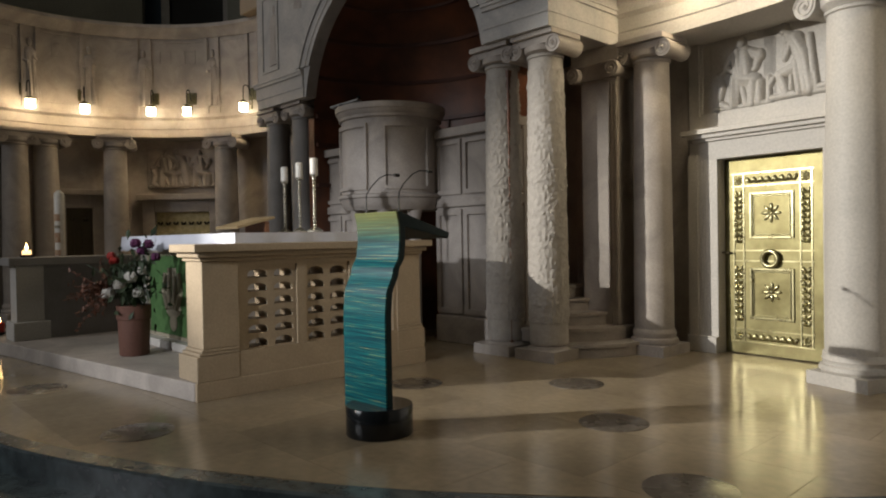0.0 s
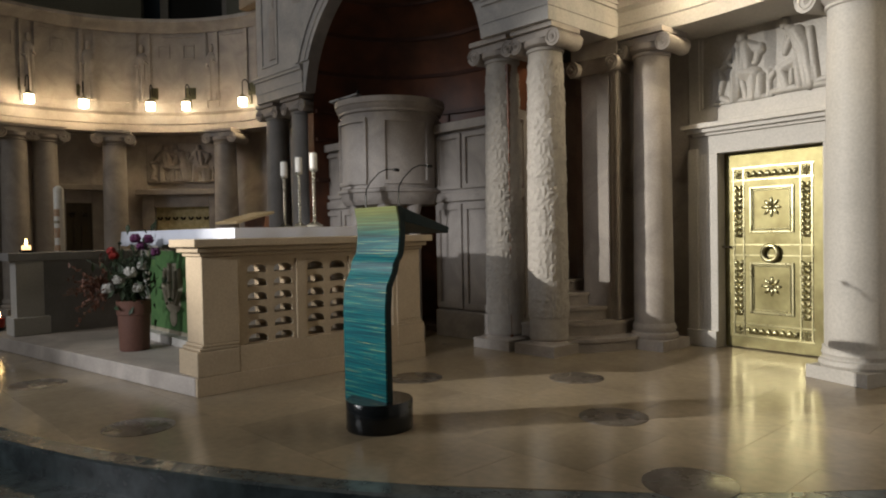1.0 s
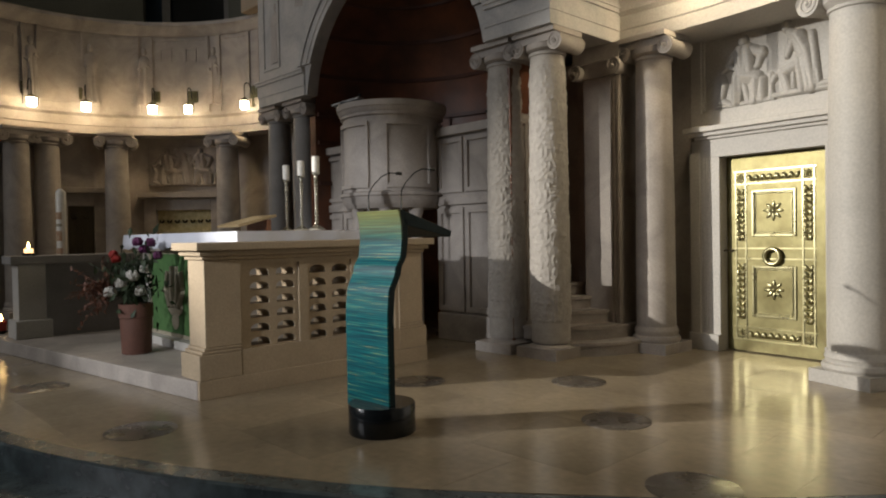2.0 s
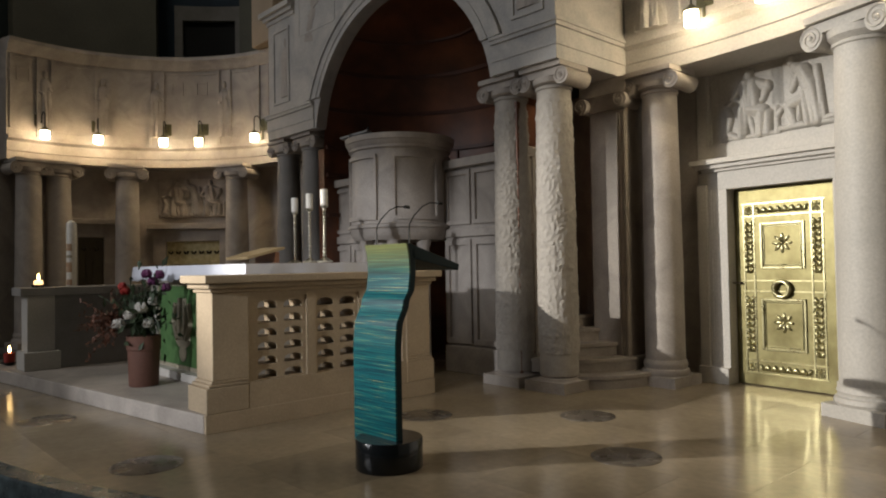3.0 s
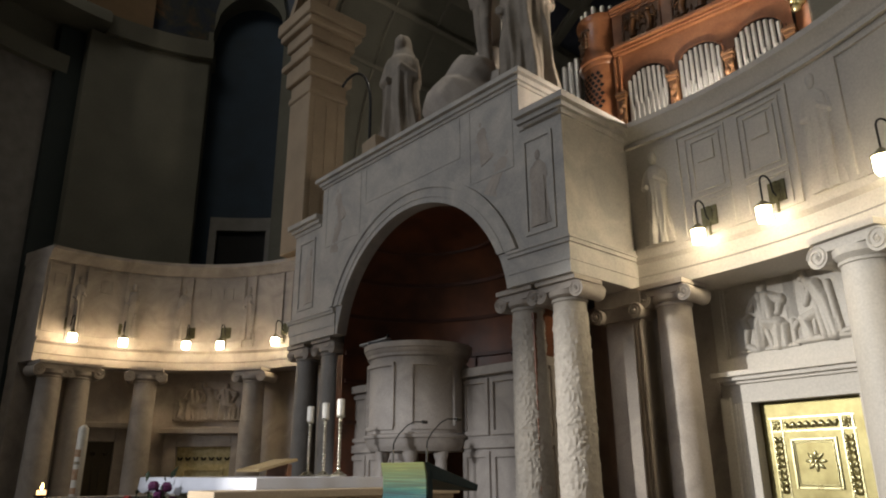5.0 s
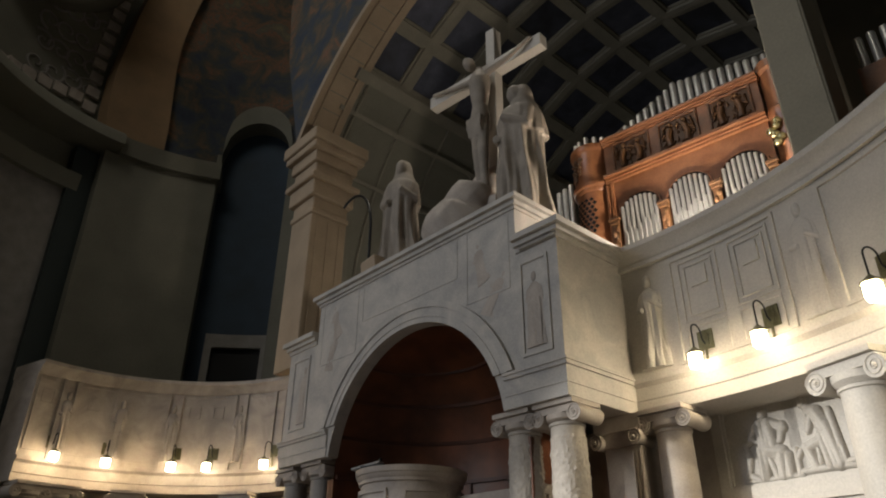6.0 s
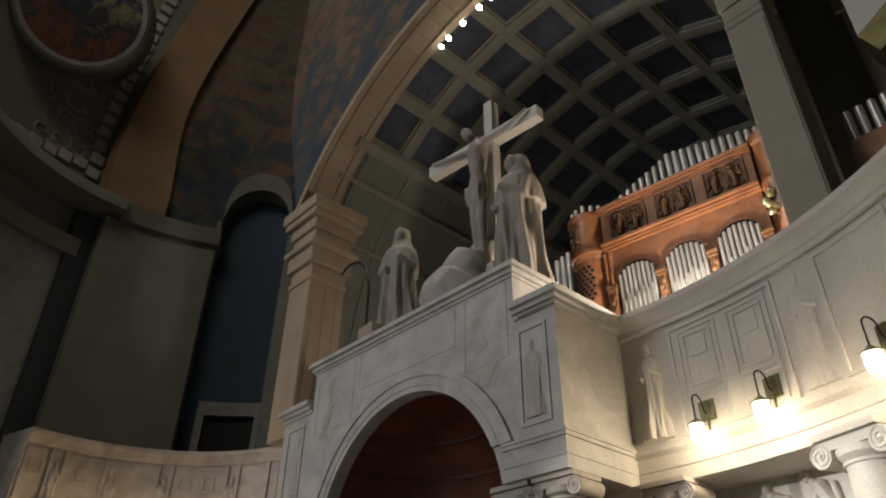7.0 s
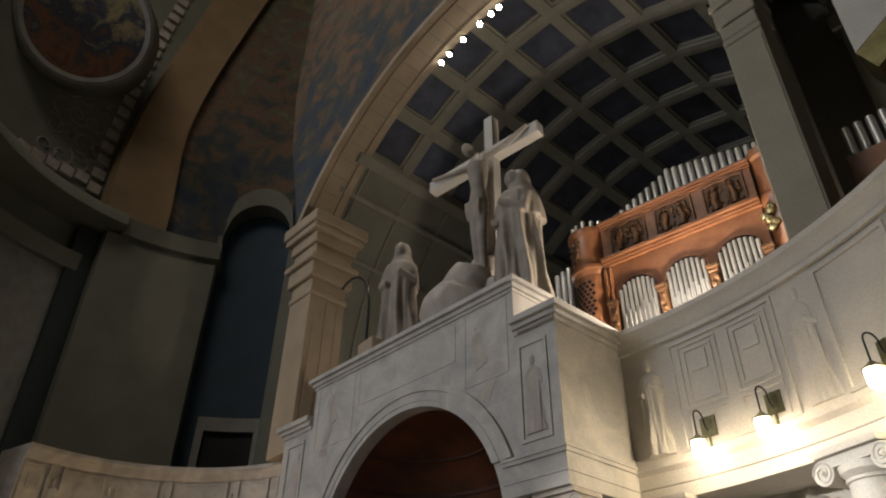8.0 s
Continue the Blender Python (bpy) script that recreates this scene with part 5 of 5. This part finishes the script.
box(bm, -3.34, -3.32, 6.69, 6.9, 2.385, ZA)
box(bm, -3.32, -1.85, 6.72, 6.9, 2.385, ZA)
part("sill", bm, PALE, fr2)
for a, z, h, lab in ((90.2, 3.52, 1.08, "standing figure in low relief on the pale frieze"), (71.5, 3.52, 1.12, "standing figure in low relief on the pale frieze"), (45, 3.52, 1.1, "standing figure in low relief on the pale frieze")):
    x, y = polar(RC, RR + 0.005, a)
    relief_figure(pose(x, y, z, 0, 0, a - 90), h, lab, PALE, flat=0.75 if a > 85 else 0.3)
for x in (-4.27, -8.77):
    relief_figure(pose(x, BY0, 3.66, 0, 0, 0), 0.85, "slender figure in very low relief on the pavilion", STONE, flat=0.18)
for x, z, t_ in ((-4.98, 4.2, 25), (-5.0, 4.62, -20), (-8.15, 4.3, 10), (-7.95, 4.75, -25)):
    figure("relief", "faint carved ornament in very low relief on the pavilion", pose(x, BY0 + 0.004, z, 0, t_, 0), 0.55, STONE, "relief", 0.14, False, 0.15)
for a in (125.2, 149.2, 166, 183.5):
    x, y = polar(LC, LR + 0.005, a)
    relief_figure(pose(x, y, 3.55, 0, 0, a - 90), 1.0, "standing figure in low relief on the lamplit frieze", STONE)
for a, s in ((144.5, True), (139.5, False), (134, True)):
    x, y = polar(LC, LR + 0.4, a)
    carving("carved stone figure over the far golden door", pose(x, y, 2.17, 0, 0, a - 90), SEATED if s else STOOP, STONE, 1.05, 0.014)

# far doors in the left exedra
for a0, a1, h, mat_ in ((130.8, 147.4, 1.72, GILT_LIT), (166, 173, 1.8, BRONZE)):
    am = (a0 + a1) / 2
    x, y = polar(LC, LR + 0.42, am)
    w = (LR + 0.42) * radians(a1 - a0)
    th = thing("door_2" if h < 1.75 else "door_3", "far golden embossed door" if h < 1.75 else "dark bronze relief door", "door", kind="structure", m=pose(x, y, 0, 0, 0, am - 90))
    bm = mesh()
    box(bm, -w / 2, w / 2, -0.08, -0.04, 0, h)
    part("leaf", bm, mat_, th)
    bm = mesh()
    frame_rect(bm, -w / 2 - 0.22, w / 2 + 0.22, -0.2, h + 0.22, 0.22, -0.02, 0.14)
    box(bm, -w / 2 - 0.3, w / 2 + 0.3, -0.24, -0.02, h + 0.22, h + 0.32)
    part("surround", bm, STONE, th, bevel=0.01)
    bm = mesh()
    for i in range(7 if h < 1.75 else 2):
        boss(bm, -w / 2 + w * (i + 0.5) / (7 if h < 1.75 else 2), h - 0.2)
    for v in bm.verts:
        v.co.y -= 0.08
    part("ornament", bm, BRONZE, th, "dark pierced ornament", smooth=True)
    bm = mesh()
    frame_rect(bm, -w / 2 + 0.12, w / 2 - 0.12, 0.4, h - 0.35, 0.05, -0.08, 0.02)
    part("panel_moulding", bm, mat_, th)


# ---- wall lanterns ----
def lantern(m):
    """Wall plate, gooseneck arm and hexagonal glass lantern; -y points away from the wall."""
    th = thing("wall_lantern", "lit wall lantern on a black iron gooseneck arm", "wall lamp", "wall lanterns", "", m)
    bm = mesh()
    box(bm, -0.085, 0.085, -0.02, 0, 0.0, 0.2)
    box(bm, -0.014, 0.014, -0.03, -0.02, -0.17, 0.2)
    plate = part("wall_plate", bm, GREENBR, th, bevel=0.004)
    bm = mesh()
    box(bm, -0.045, 0.045, -0.032, -0.02, 0.03, 0.17)
    part("plate_boss", bm, GREENBR, plate, bevel=0.006)
    bm = mesh()
    tube(bm, [(0, -0.02, 0.05), (0, -0.07, 0.09)] + [(0, -0.155 + 0.075 * math.cos(radians(q)), 0.15 + 0.075 * math.sin(radians(q))) for q in range(0, 181, 15)] + [(0, -0.23, 0.1), (0, -0.23, -0.03)], 0.008, 8)
    part("arm", bm, IRON_AND_SHADE, th, smooth=True)
    bm = mesh()
    lathe(bm, [(0.085, -0.045), (0.085, -0.034), (0.045, -0.005), (0.018, 0.022)], 12, pose(0, -0.23, -0.05))
    part("cap", bm, GREENBR, th)
    bm = mesh()
    lathe(bm, [(0.062, -0.175), (0.074, -0.155), (0.074, -0.046)], 6, pose(0, -0.23, -0.05))
    g = part("glass", bm, LAMPGLASS, th, "glowing frosted glass")
    g.visible_shadow = False
    for i in range(6):
        bm = mesh()
        x, y = polar((0, -0.23), 0.076, 60 * i)
        tube(bm, [(x, y, -0.21), (x, y, -0.096)], 0.004, 4)
        part("bar", bm, IRON_AND_SHADE, g)
    return th


LAMPS = [(LC, LR, a, 3.59) for a in (185, 168, 145.9, 133, 109.2)] + [(RC, RR, a, 3.58) for a in (84.2, 76.6, 64.4, 52)]
first = None
for c, r, a, z in LAMPS:
    x, y = polar(c, r, a)
    m = pose(x, y, z, 0, 0, a - 90)
    first = lantern(m) if first is None else copy_thing(first, m)
    lx, ly = polar(c, r - 0.24, a)
    lamp("lantern_light", "POINT", pose(lx, ly, z - 0.15), 13.0 if c is LC else 12.5, (1.0, 0.71, 0.38) if c is LC else (1.0, 0.80, 0.52), 0.06)

# ---- organ ----
org = thing("organ", "oak organ case with silver pipes and carved panels", "organ", m=pose(-3.85, 7.48, 0.05, 0, 0, 6))
bm = mesh()
box(bm, -0.85, 1.42, 0, 0.5, 4.85, 6.78)
part("case", bm, OAK, org)
for nm, steps in (("lower_moulding", ((6.76, 6.79, 0.03), (6.79, 6.83, 0.06), (6.83, 6.88, 0.1))), ("upper_moulding", ((7.42, 7.45, 0.03), (7.45, 7.48, 0.06), (7.48, 7.52, 0.09)))):
    bm = mesh()
    for z0, z1, d in steps:
        box(bm, -0.86, 1.44, -0.02 - d, 0.5, z0, z1)
    part(nm, bm, OAK, org, bevel=0.006)
bm = mesh()
box(bm, -0.85, 1.42, -0.02, 0.5, 6.88, 7.42)
part("frieze", bm, OAK, org)
for x in (-0.42, 0.3, 1.03):
    bm = mesh()
    for f_ in (-0.12, 0.12):
        tube(bm, [(x + f_, -0.035, 6.95), (x + f_ * 1.15, -0.05, 7.08), (x + f_ * 0.9, -0.05, 7.22)], 0.05, 9, 0.04)
        ball(bm, (x + f_ * 0.9, -0.05, 7.29), (0.035, 0.035, 0.042))
        tube(bm, [(x + f_, -0.05, 7.2), (x + f_ * 1.9, -0.05, 7.12), (x + f_ * 1.7, -0.05, 7.26)], 0.022, 7, 0.016)
    for k in range(46):
        ball(bm, (x + random.uniform(-0.23, 0.23), -0.03, 6.95 + random.uniform(0.0, 0.38)), (random.uniform(0.01, 0.024), 0.022, random.uniform(0.02, 0.05)), m=pose(0, 0, 0, 0, random.uniform(-70, 70)))
    panel = part("carved_panel", bm, OAKDARK, org, "dark carved oak relief panel", smooth=True)
    bm = mesh()
    frame_rect(bm, x - 0.29, x + 0.29, 6.9, 7.4, 0.03, -0.02, 0.025)
    part("panel_frame", bm, OAK, panel)
    bm = mesh()
    box(bm, x - 0.26, x + 0.26, -0.024, -0.02, 6.93, 7.37)
    part("panel_ground", bm, OAKDARK, panel)
    for f_ in (-1, 1):
        for k in range(9):
            bm = mesh()
            box(bm, x + f_ * 0.275 - 0.012, x + f_ * 0.275 + 0.012, -0.052, -0.044, 6.95 + k * 0.047, 6.975 + k * 0.047)
            part("bead", bm, OAKDARK, panel)
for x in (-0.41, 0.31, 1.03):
    # Black sheet on the case, painted-in shade of the recess behind the pipes.
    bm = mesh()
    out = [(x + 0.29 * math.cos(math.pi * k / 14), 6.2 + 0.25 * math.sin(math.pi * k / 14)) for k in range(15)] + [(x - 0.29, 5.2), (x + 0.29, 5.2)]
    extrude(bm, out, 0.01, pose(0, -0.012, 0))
    part("arch_shade", bm, IRON_AND_SHADE, org, "black sheet standing for the shade behind the pipes")
    bm = mesh()
    extrude(bm, [(x + 0.32 * math.cos(math.pi * k / 14), 6.2 + 0.28 * math.sin(math.pi * k / 14)) for k in range(15)] + [(x + 0.29 * math.cos(math.pi * k / 14), 6.2 + 0.25 * math.sin(math.pi * k / 14)) for k in range(14, -1, -1)], 0.03, pose(0, -0.03, 0))
    part("arch_moulding", bm, OAK, org)
    for k in range(8):
        bm = mesh()
        px = x - 0.245 + 0.07 * k
        zt = 6.17 + 0.22 * math.sqrt(max(0, 1 - ((px - x) / 0.29) ** 2))
        lathe(bm, [(0.024, 5.6), (0.027, 5.7), (0.027, zt - 0.012), (0.024, zt)], 12, pose(px, -0.05, 0))
        part("pipe", bm, TIN, org, "bright tin pipe", smooth=True)
        if k < 7:
            bm = mesh()
            zs = 5.86 + 0.05 * math.sin(k * 2.1) + 0.02 * k
            lathe(bm, [(0.018, 5.6), (0.018, zs), (0.015, zs + 0.01)], 10, pose(px + 0.035, -0.085, 0))
            part("pipe", bm, TIN, org, "bright tin pipe", smooth=True)
for i in range(21):
    bm = mesh()
    x = -0.75 + i * 0.115
    zt = 7.63 + 0.44 * (x + 0.75) if x < 0.26 else 8.1 - 0.185 * (x - 0.28)
    r_ = 0.04 if x < 0.26 else 0.047
    lathe(bm, [(r_, 7.3), (r_, zt - 0.012), (r_ - 0.006, zt)], 14, pose(x, 0.12, 0))
    part("pipe", bm, TIN, org, "dull tin pipe", smooth=True)
for i in range(7):
    bm = mesh()
    x, y = polar((-1.15, 0.2), 0.26, 195 + i * 28)
    lathe(bm, [(0.035, 7.4), (0.035, 7.68 + 0.02 * (i % 2)), (0.03, 7.69 + 0.02 * (i % 2))], 12, pose(x, y, 0))
    part("pipe", bm, TIN, org, "dull tin pipe", smooth=True)
for i in range(3):
    bm = mesh()
    lathe(bm, [(0.045, 5.2), (0.045, 7.2 - i * 0.03), (0.04, 7.21 - i * 0.03)], 14, pose(-1.62 - i * 0.11, 0.25, 0))
    part("pipe", bm, TIN, org, "dull tin pipe", smooth=True)
bm = mesh()
lathe(bm, [(0.3, 4.85), (0.3, 6.72), (0.32, 6.74), (0.33, 6.78), (0.36, 6.8), (0.36, 6.86), (0.31, 6.88), (0.31, 7.42), (0.33, 7.45), (0.35, 7.48), (0.35, 7.54), (0.3, 7.55)], 36, pose(-1.15, 0.2, 0))
part("tower", bm, OAK, org, "rounded oak corner tower", smooth=True)
bm = mesh()
for k in range(26):
    x, y = polar((-1.15, 0.2), 0.315, random.uniform(215, 265))
    ball(bm, (x, y, random.uniform(6.98, 7.34)), (0.03, 0.025, random.uniform(0.02, 0.05)))
part("tower_carving", bm, OAKDARK, org, "dark carved oak relief panel", smooth=True)
bm = mesh()
for q in (-0.86, -0.79):
    lathe(bm, [(0.03, 4.9), (0.03, 6.74)], 10, pose(q, -0.02, 0))
part("corner_shaft", bm, OAK, org, smooth=True)
for x in (-0.78, -0.05, 0.67, 1.38):
    bm = mesh()
    box(bm, x - 0.055, x + 0.055, -0.09, 0, 5.5, 6.04)
    box(bm, x - 0.065, x + 0.065, -0.11, 0, 6.04, 6.09)
    box(bm, x - 0.08, x + 0.08, -0.13, 0, 6.09, 6.14)
    for k in range(5):
        ball(bm, (x + 0.025 * (-1) ** k, -0.09, 5.62 + 0.085 * k), (0.035, 0.025, 0.045))
    part("bracket", bm, OAKDARK, org, "dark carved bracket", bevel=0.008)
# Small black diamonds give the shade of the pierced holes; nothing is cut.
for i in range(6):
    for j in range(9):
        bm = mesh()
        a = 200 + i * 16 + (8 if j % 2 else 0)
        x, y = polar((-1.15, 0.2), 0.302, a)
        box(bm, -0.024, 0.024, -0.006, 0.006, -0.024, 0.024, pose(x, y, 6.06 + j * 0.066, 0, 45, a + 90))
        part("lattice_shade", bm, IRON_AND_SHADE, org, "black diamond standing for the shade in a fretwork hole")
bm = mesh()
lathe(bm, [(0.2, 4.9), (0.2, 6.72), (0.24, 6.78), (0.24, 6.86), (0.2, 6.9), (0.2, 7.46), (0.24, 7.5), (0.24, 7.62)], 28, pose(1.63, 0.12, 0))
part("tower", bm, OAK, org, "rounded oak corner tower", smooth=True)
bm = mesh()
for q in range(6):
    ball(bm, (1.5 + 0.05 * math.sin(q * 1.7), -0.1, 6.34 + q * 0.06), (0.06, 0.06, 0.055))
part("gilded_scroll", bm, POLISHED_BRIGHT, org, "gilded carved scroll", smooth=True)
org2 = thing("organ", "second oak organ case with tin pipes", "organ", m=pose(-1.0, 7.4, 0))
bm = mesh()
box(bm, -0.3, 1.5, 0, 0.5, 4.9, 6.75)
part("case", bm, OAK, org2)
for i in range(9):
    bm = mesh()
    lathe(bm, [(0.05, 6.7), (0.05, 7.2), (0.045, 7.22)], 12, pose(-0.22 + i * 0.14, 0.1, 0))
    part("pipe", bm, TIN, org2, "dull tin pipe", smooth=True)
bm = mesh()
box(bm, -12, 2, 6.3, 16, 4.6, 4.88)
tagged(part("gallery_floor", bm, GREY), "plain grey organ gallery floor", "floor", kind="structure")

# ---- flowers, candles, spots ----
fl = thing("flower_pot", "terracotta pot with white and red flowers and dark leaves", "plant", m=pose(-6.66, 2.33, 0.14, 0, 0, 62))
bm = mesh()
lathe(bm, [(0.122, 0), (0.13, 0.01), (0.14, 0.33), (0.15, 0.34), (0.152, 0.46), (0.14, 0.465), (0.13, 0.42)], 28)
part("pot", bm, TERRA, fl, smooth=True)


def leafy(bm, c, s, n, size):
    for _ in range(n):
        p = Vector(c) + Vector((random.gauss(0, s[0]), random.gauss(0, s[1]), random.gauss(0, s[2])))
        m = Matrix.Translation(p) @ Euler((random.uniform(0, 6), random.uniform(0, 6), random.uniform(0, 6))).to_matrix().to_4x4()
        q = size * random.uniform(0.6, 1.3)
        vs = [bm.verts.new(m @ Vector(v)) for v in ((-q, 0, 0), (-q * 0.3, q * 0.4, 0.1 * q), (q, 0, 0), (-q * 0.3, -q * 0.4, 0.1 * q))]
        bm.faces.new(vs)


bm = mesh()
leafy(bm, (0, 0, 0.68), (0.11, 0.11, 0.13), 420, 0.05)
for _ in range(24):
    tube(bm, [(0, 0, 0.4), (random.gauss(0, 0.06), random.gauss(0, 0.06), 0.6), (random.gauss(0, 0.13), random.gauss(0, 0.13), 0.85)], 0.004, 4)
tagged(part("leaves", bm, LEAF, fl, "dark green leaves"), kind="stuff")
bm = mesh()
for _ in range(46):
    tip = Vector((-0.36 + random.gauss(0, 0.1), -0.12 + random.gauss(0, 0.06), 0.62 + random.gauss(0, 0.13)))
    tube(bm, [(0, 0, 0.44), (-0.18, -0.06, 0.6), tip], 0.003, 4)
    for k in range(9):
        q = Vector((-0.18, -0.06, 0.6)).lerp(tip, k / 8)
        leafy(bm, q, (0.012, 0.012, 0.012), 1, 0.028)
tagged(part("dry_foliage", bm, LEAFR, fl, "rusty brown twigs and leaves"), kind="stuff")


def bloom(c, r, mat_):
    bm = mesh()
    for k in range(26):
        d = Vector((random.gauss(0, 1), random.gauss(0, 1), random.gauss(0, 1))).normalized()
        m = Matrix.Translation(Vector(c) + d * r * 0.5) @ d.to_track_quat("Z", "Y").to_matrix().to_4x4()
        q = r * 0.75
        bm.faces.new([bm.verts.new(m @ Vector(v)) for v in ((-q, -q * 0.6, 0.1 * q), (q, -q * 0.6, 0), (q * 0.7, q * 0.7, 0.4 * q), (-q * 0.7, q * 0.7, 0.4 * q))])
    part("flower", bm, mat_, fl)


for p, r, mt in (((-0.1, -0.12, 0.66), 0.055, PETALW), ((0.0, -0.15, 0.72), 0.06, PETALW), ((-0.2, -0.1, 0.58), 0.06, PETALW), ((0.1, -0.1, 0.78), 0.05, PETALW), ((0.06, -0.14, 0.58), 0.05, PETALW),
                 ((-0.14, -0.1, 0.88), 0.045, PETALR), ((-0.17, -0.06, 0.92), 0.04, PETALR), ((0.03, 0, 1.03), 0.05, PETALP), ((0.08, 0.03, 0.96), 0.05, PETALP), ((0.14, 0.0, 1.02), 0.05, PETALP), ((0.2, 0, 0.9), 0.045, PETALP)):
    bloom(p, r, mt)

th = thing("tealight", "small burning candle on the parapet", "candle", m=pose(-8.72, 1.92, 1.04))
bm = mesh()
lathe(bm, [(0.06, 0), (0.07, 0.02), (0.07, 0.03), (0.05, 0.03)], 18)
part("dish", bm, IRON_AND_SHADE, th, smooth=True)
bm = mesh()
lathe(bm, [(0.045, 0.03), (0.045, 0.075), (0.02, 0.08)], 18)
part("wax", bm, glow("lit_wax", (1.0, 0.62, 0.28), 2.5), th, "glowing wax", smooth=True)
bm = mesh()
lathe(bm, [(0.004, 0.08), (0.014, 0.1), (0.01, 0.125), (0.002, 0.15)], 10)
part("flame", bm, FLAME, th, smooth=True)
th = thing("votive_candle", "red votive candle with a small flame", "candle", m=pose(-9.3, 1.75, 0))
bm = mesh()
lathe(bm, [(0.1, 0), (0.1, 0.02), (0.03, 0.04), (0.025, 0.14), (0.09, 0.17), (0.09, 0.18)], 18)
part("stand", bm, IRON_AND_SHADE, th, smooth=True)
bm = mesh()
lathe(bm, [(0.055, 0.18), (0.06, 0.28), (0.055, 0.285)], 18)
part("cup", bm, WAXRED, th, "red glass cup", smooth=True)
bm = mesh()
lathe(bm, [(0.004, 0.29), (0.016, 0.31), (0.01, 0.34), (0.002, 0.37)], 10)
part("flame", bm, FLAME, th, smooth=True)
th = thing("paschal_candle", "tall white candle with red and gold decoration on a stand", "candle", m=pose(-10.75, 2.78, 0))
bm = mesh()
lathe(bm, [(0.2, 0), (0.2, 0.04), (0.05, 0.1), (0.04, 0.9), (0.11, 0.96), (0.11, 0.99)], 20)
part("stand", bm, BRONZE, th, smooth=True)
bm = mesh()
lathe(bm, [(0.065, 0.99), (0.065, 1.88), (0.05, 1.9), (0.02, 1.93)], 24)
cd = part("candle", bm, WAX, th, "thick white candle", smooth=True)
for z0, z1, mt in ((1.02, 1.1, ORANGE), (1.2, 1.34, ORANGE), (1.4, 1.44, BEIGE), (1.5, 1.6, ORANGE)):
    bm = mesh()
    ring(bm, [(0.064, z0), (0.068, z0), (0.068, z1), (0.064, z1)], (0, 0), 190, 350, 14)
    part("wax_ornament", bm, mt, cd)


def spot(m):
    th = thing("spotlight", "small white spotlight on the choir arch", "spotlight", "arch spotlights", "", m)
    bm = mesh()
    lathe(bm, [(0.05, 0), (0.06, 0.12), (0.04, 0.16)], 12)
    part("housing", bm, IRON_AND_SHADE, th, smooth=True)
    bm = mesh()
    lathe(bm, [(0.05, -0.012), (0.055, -0.002)], 12)
    part("lens", bm, SPOTGLASS, th, "glowing lens")
    return th


SPOTX = (-7.02, -6.79, -6.38, -5.92, -5.61, -5.41)
sp = None
for x in SPOTX:
    z = VZ + math.sqrt((VR - 0.02) ** 2 - (x - VX) ** 2)
    m = pose(x, VY + 0.08, z - 0.17, -25)
    sp = spot(m) if sp is None else copy_thing(sp, m)
lamp("arch_spot_light", "SPOT", look((-6.3, VY - 0.1, 12.1), (-6.0, 5.0, 6)), 230, (1.0, 0.9, 0.75), 0.1, cone=80, blend=0.8)

# ---- floor slabs and roundels ----
ROUNDELS = ((-3.29, 4.54), (-2.44, 3.75), (-1.55, 3.0), (-4.45, 1.57), (-6.38, 1.46), (-4.25, 3.69))
slab_data = None
i0 = 0
for i in range(-8, 9):
    for j in range(-8, 9):
        cxx, cyy = -5.2 + i * 0.8 + (0.4 if j % 2 else 0), 4.0 + j * 0.8
        if not (-11.5 < cxx < 0.6 and cyy < 6.7):
            continue
        corners = [(cxx + sx * 0.4, cyy + sy * 0.4) for sx in (-1, 1) for sy in (-1, 1)]
        if any((Vector(c) - SC).length > SR - 0.142 for c in corners):
            continue
        if slab_data is None:
            bm = mesh()
            box(bm, -0.399, 0.399, -0.399, 0.399, -0.02, 0)
            ob = part("slab", bm, FLOOR, chancel)
            slab_data = ob.data
        else:
            ob = new("slab", slab_data)
            ob.parent = chancel
        ob.location = (cxx, cyy, 0)
bm = mesh()
for i in range(-8, 9):
    for j in range(-8, 9):
        cxx, cyy = -5.2 + i * 0.8 + (0.4 if j % 2 else 0), 4.0 + j * 0.8
        corners = [(cxx + sx * 0.4, cyy + sy * 0.4) for sx in (-1, 1) for sy in (-1, 1)]
        d = [(Vector(c) - SC).length for c in corners]
        if -12 < cxx < 1.5 and cyy < 6.7 and max(d) > SR - 0.142 and min(d) < SR - 0.142:
            pts = [(cxx - 0.399, cyy - 0.399), (cxx + 0.399, cyy - 0.399), (cxx + 0.399, cyy + 0.399), (cxx - 0.399, cyy + 0.399)]
            out = []
            lim = SR - 0.142
            for a, b in zip(pts, pts[1:] + pts[:1]):
                ia, ib = (Vector(a) - SC).length < lim, (Vector(b) - SC).length < lim
                if ia:
                    out.append(a)
                if ia != ib:
                    lo, hi = (Vector(a), Vector(b)) if ia else (Vector(b), Vector(a))
                    for _ in range(20):
                        mid = (lo + hi) / 2
                        if (mid - SC).length < lim:
                            lo = mid
                        else:
                            hi = mid
                    out.append((lo.x, lo.y))
            if len(out) > 2:
                slab_mesh(bm, out, -0.02, 0)
tagged(part("cut_slabs", bm, FLOOR, chancel, "slabs cut along the curved edge"), kind="stuff")
for x, y in ROUNDELS:
    bm = mesh()
    lathe(bm, [(0.215, 0.0), (0.215, 0.003), (0.212, 0.004)], 40, pose(x, y, 0))
    tagged(part("roundel", bm, ROUND, smooth=True), "round dark stone inlay in the polished floor", "floor inlay", "floor roundels", "structure")
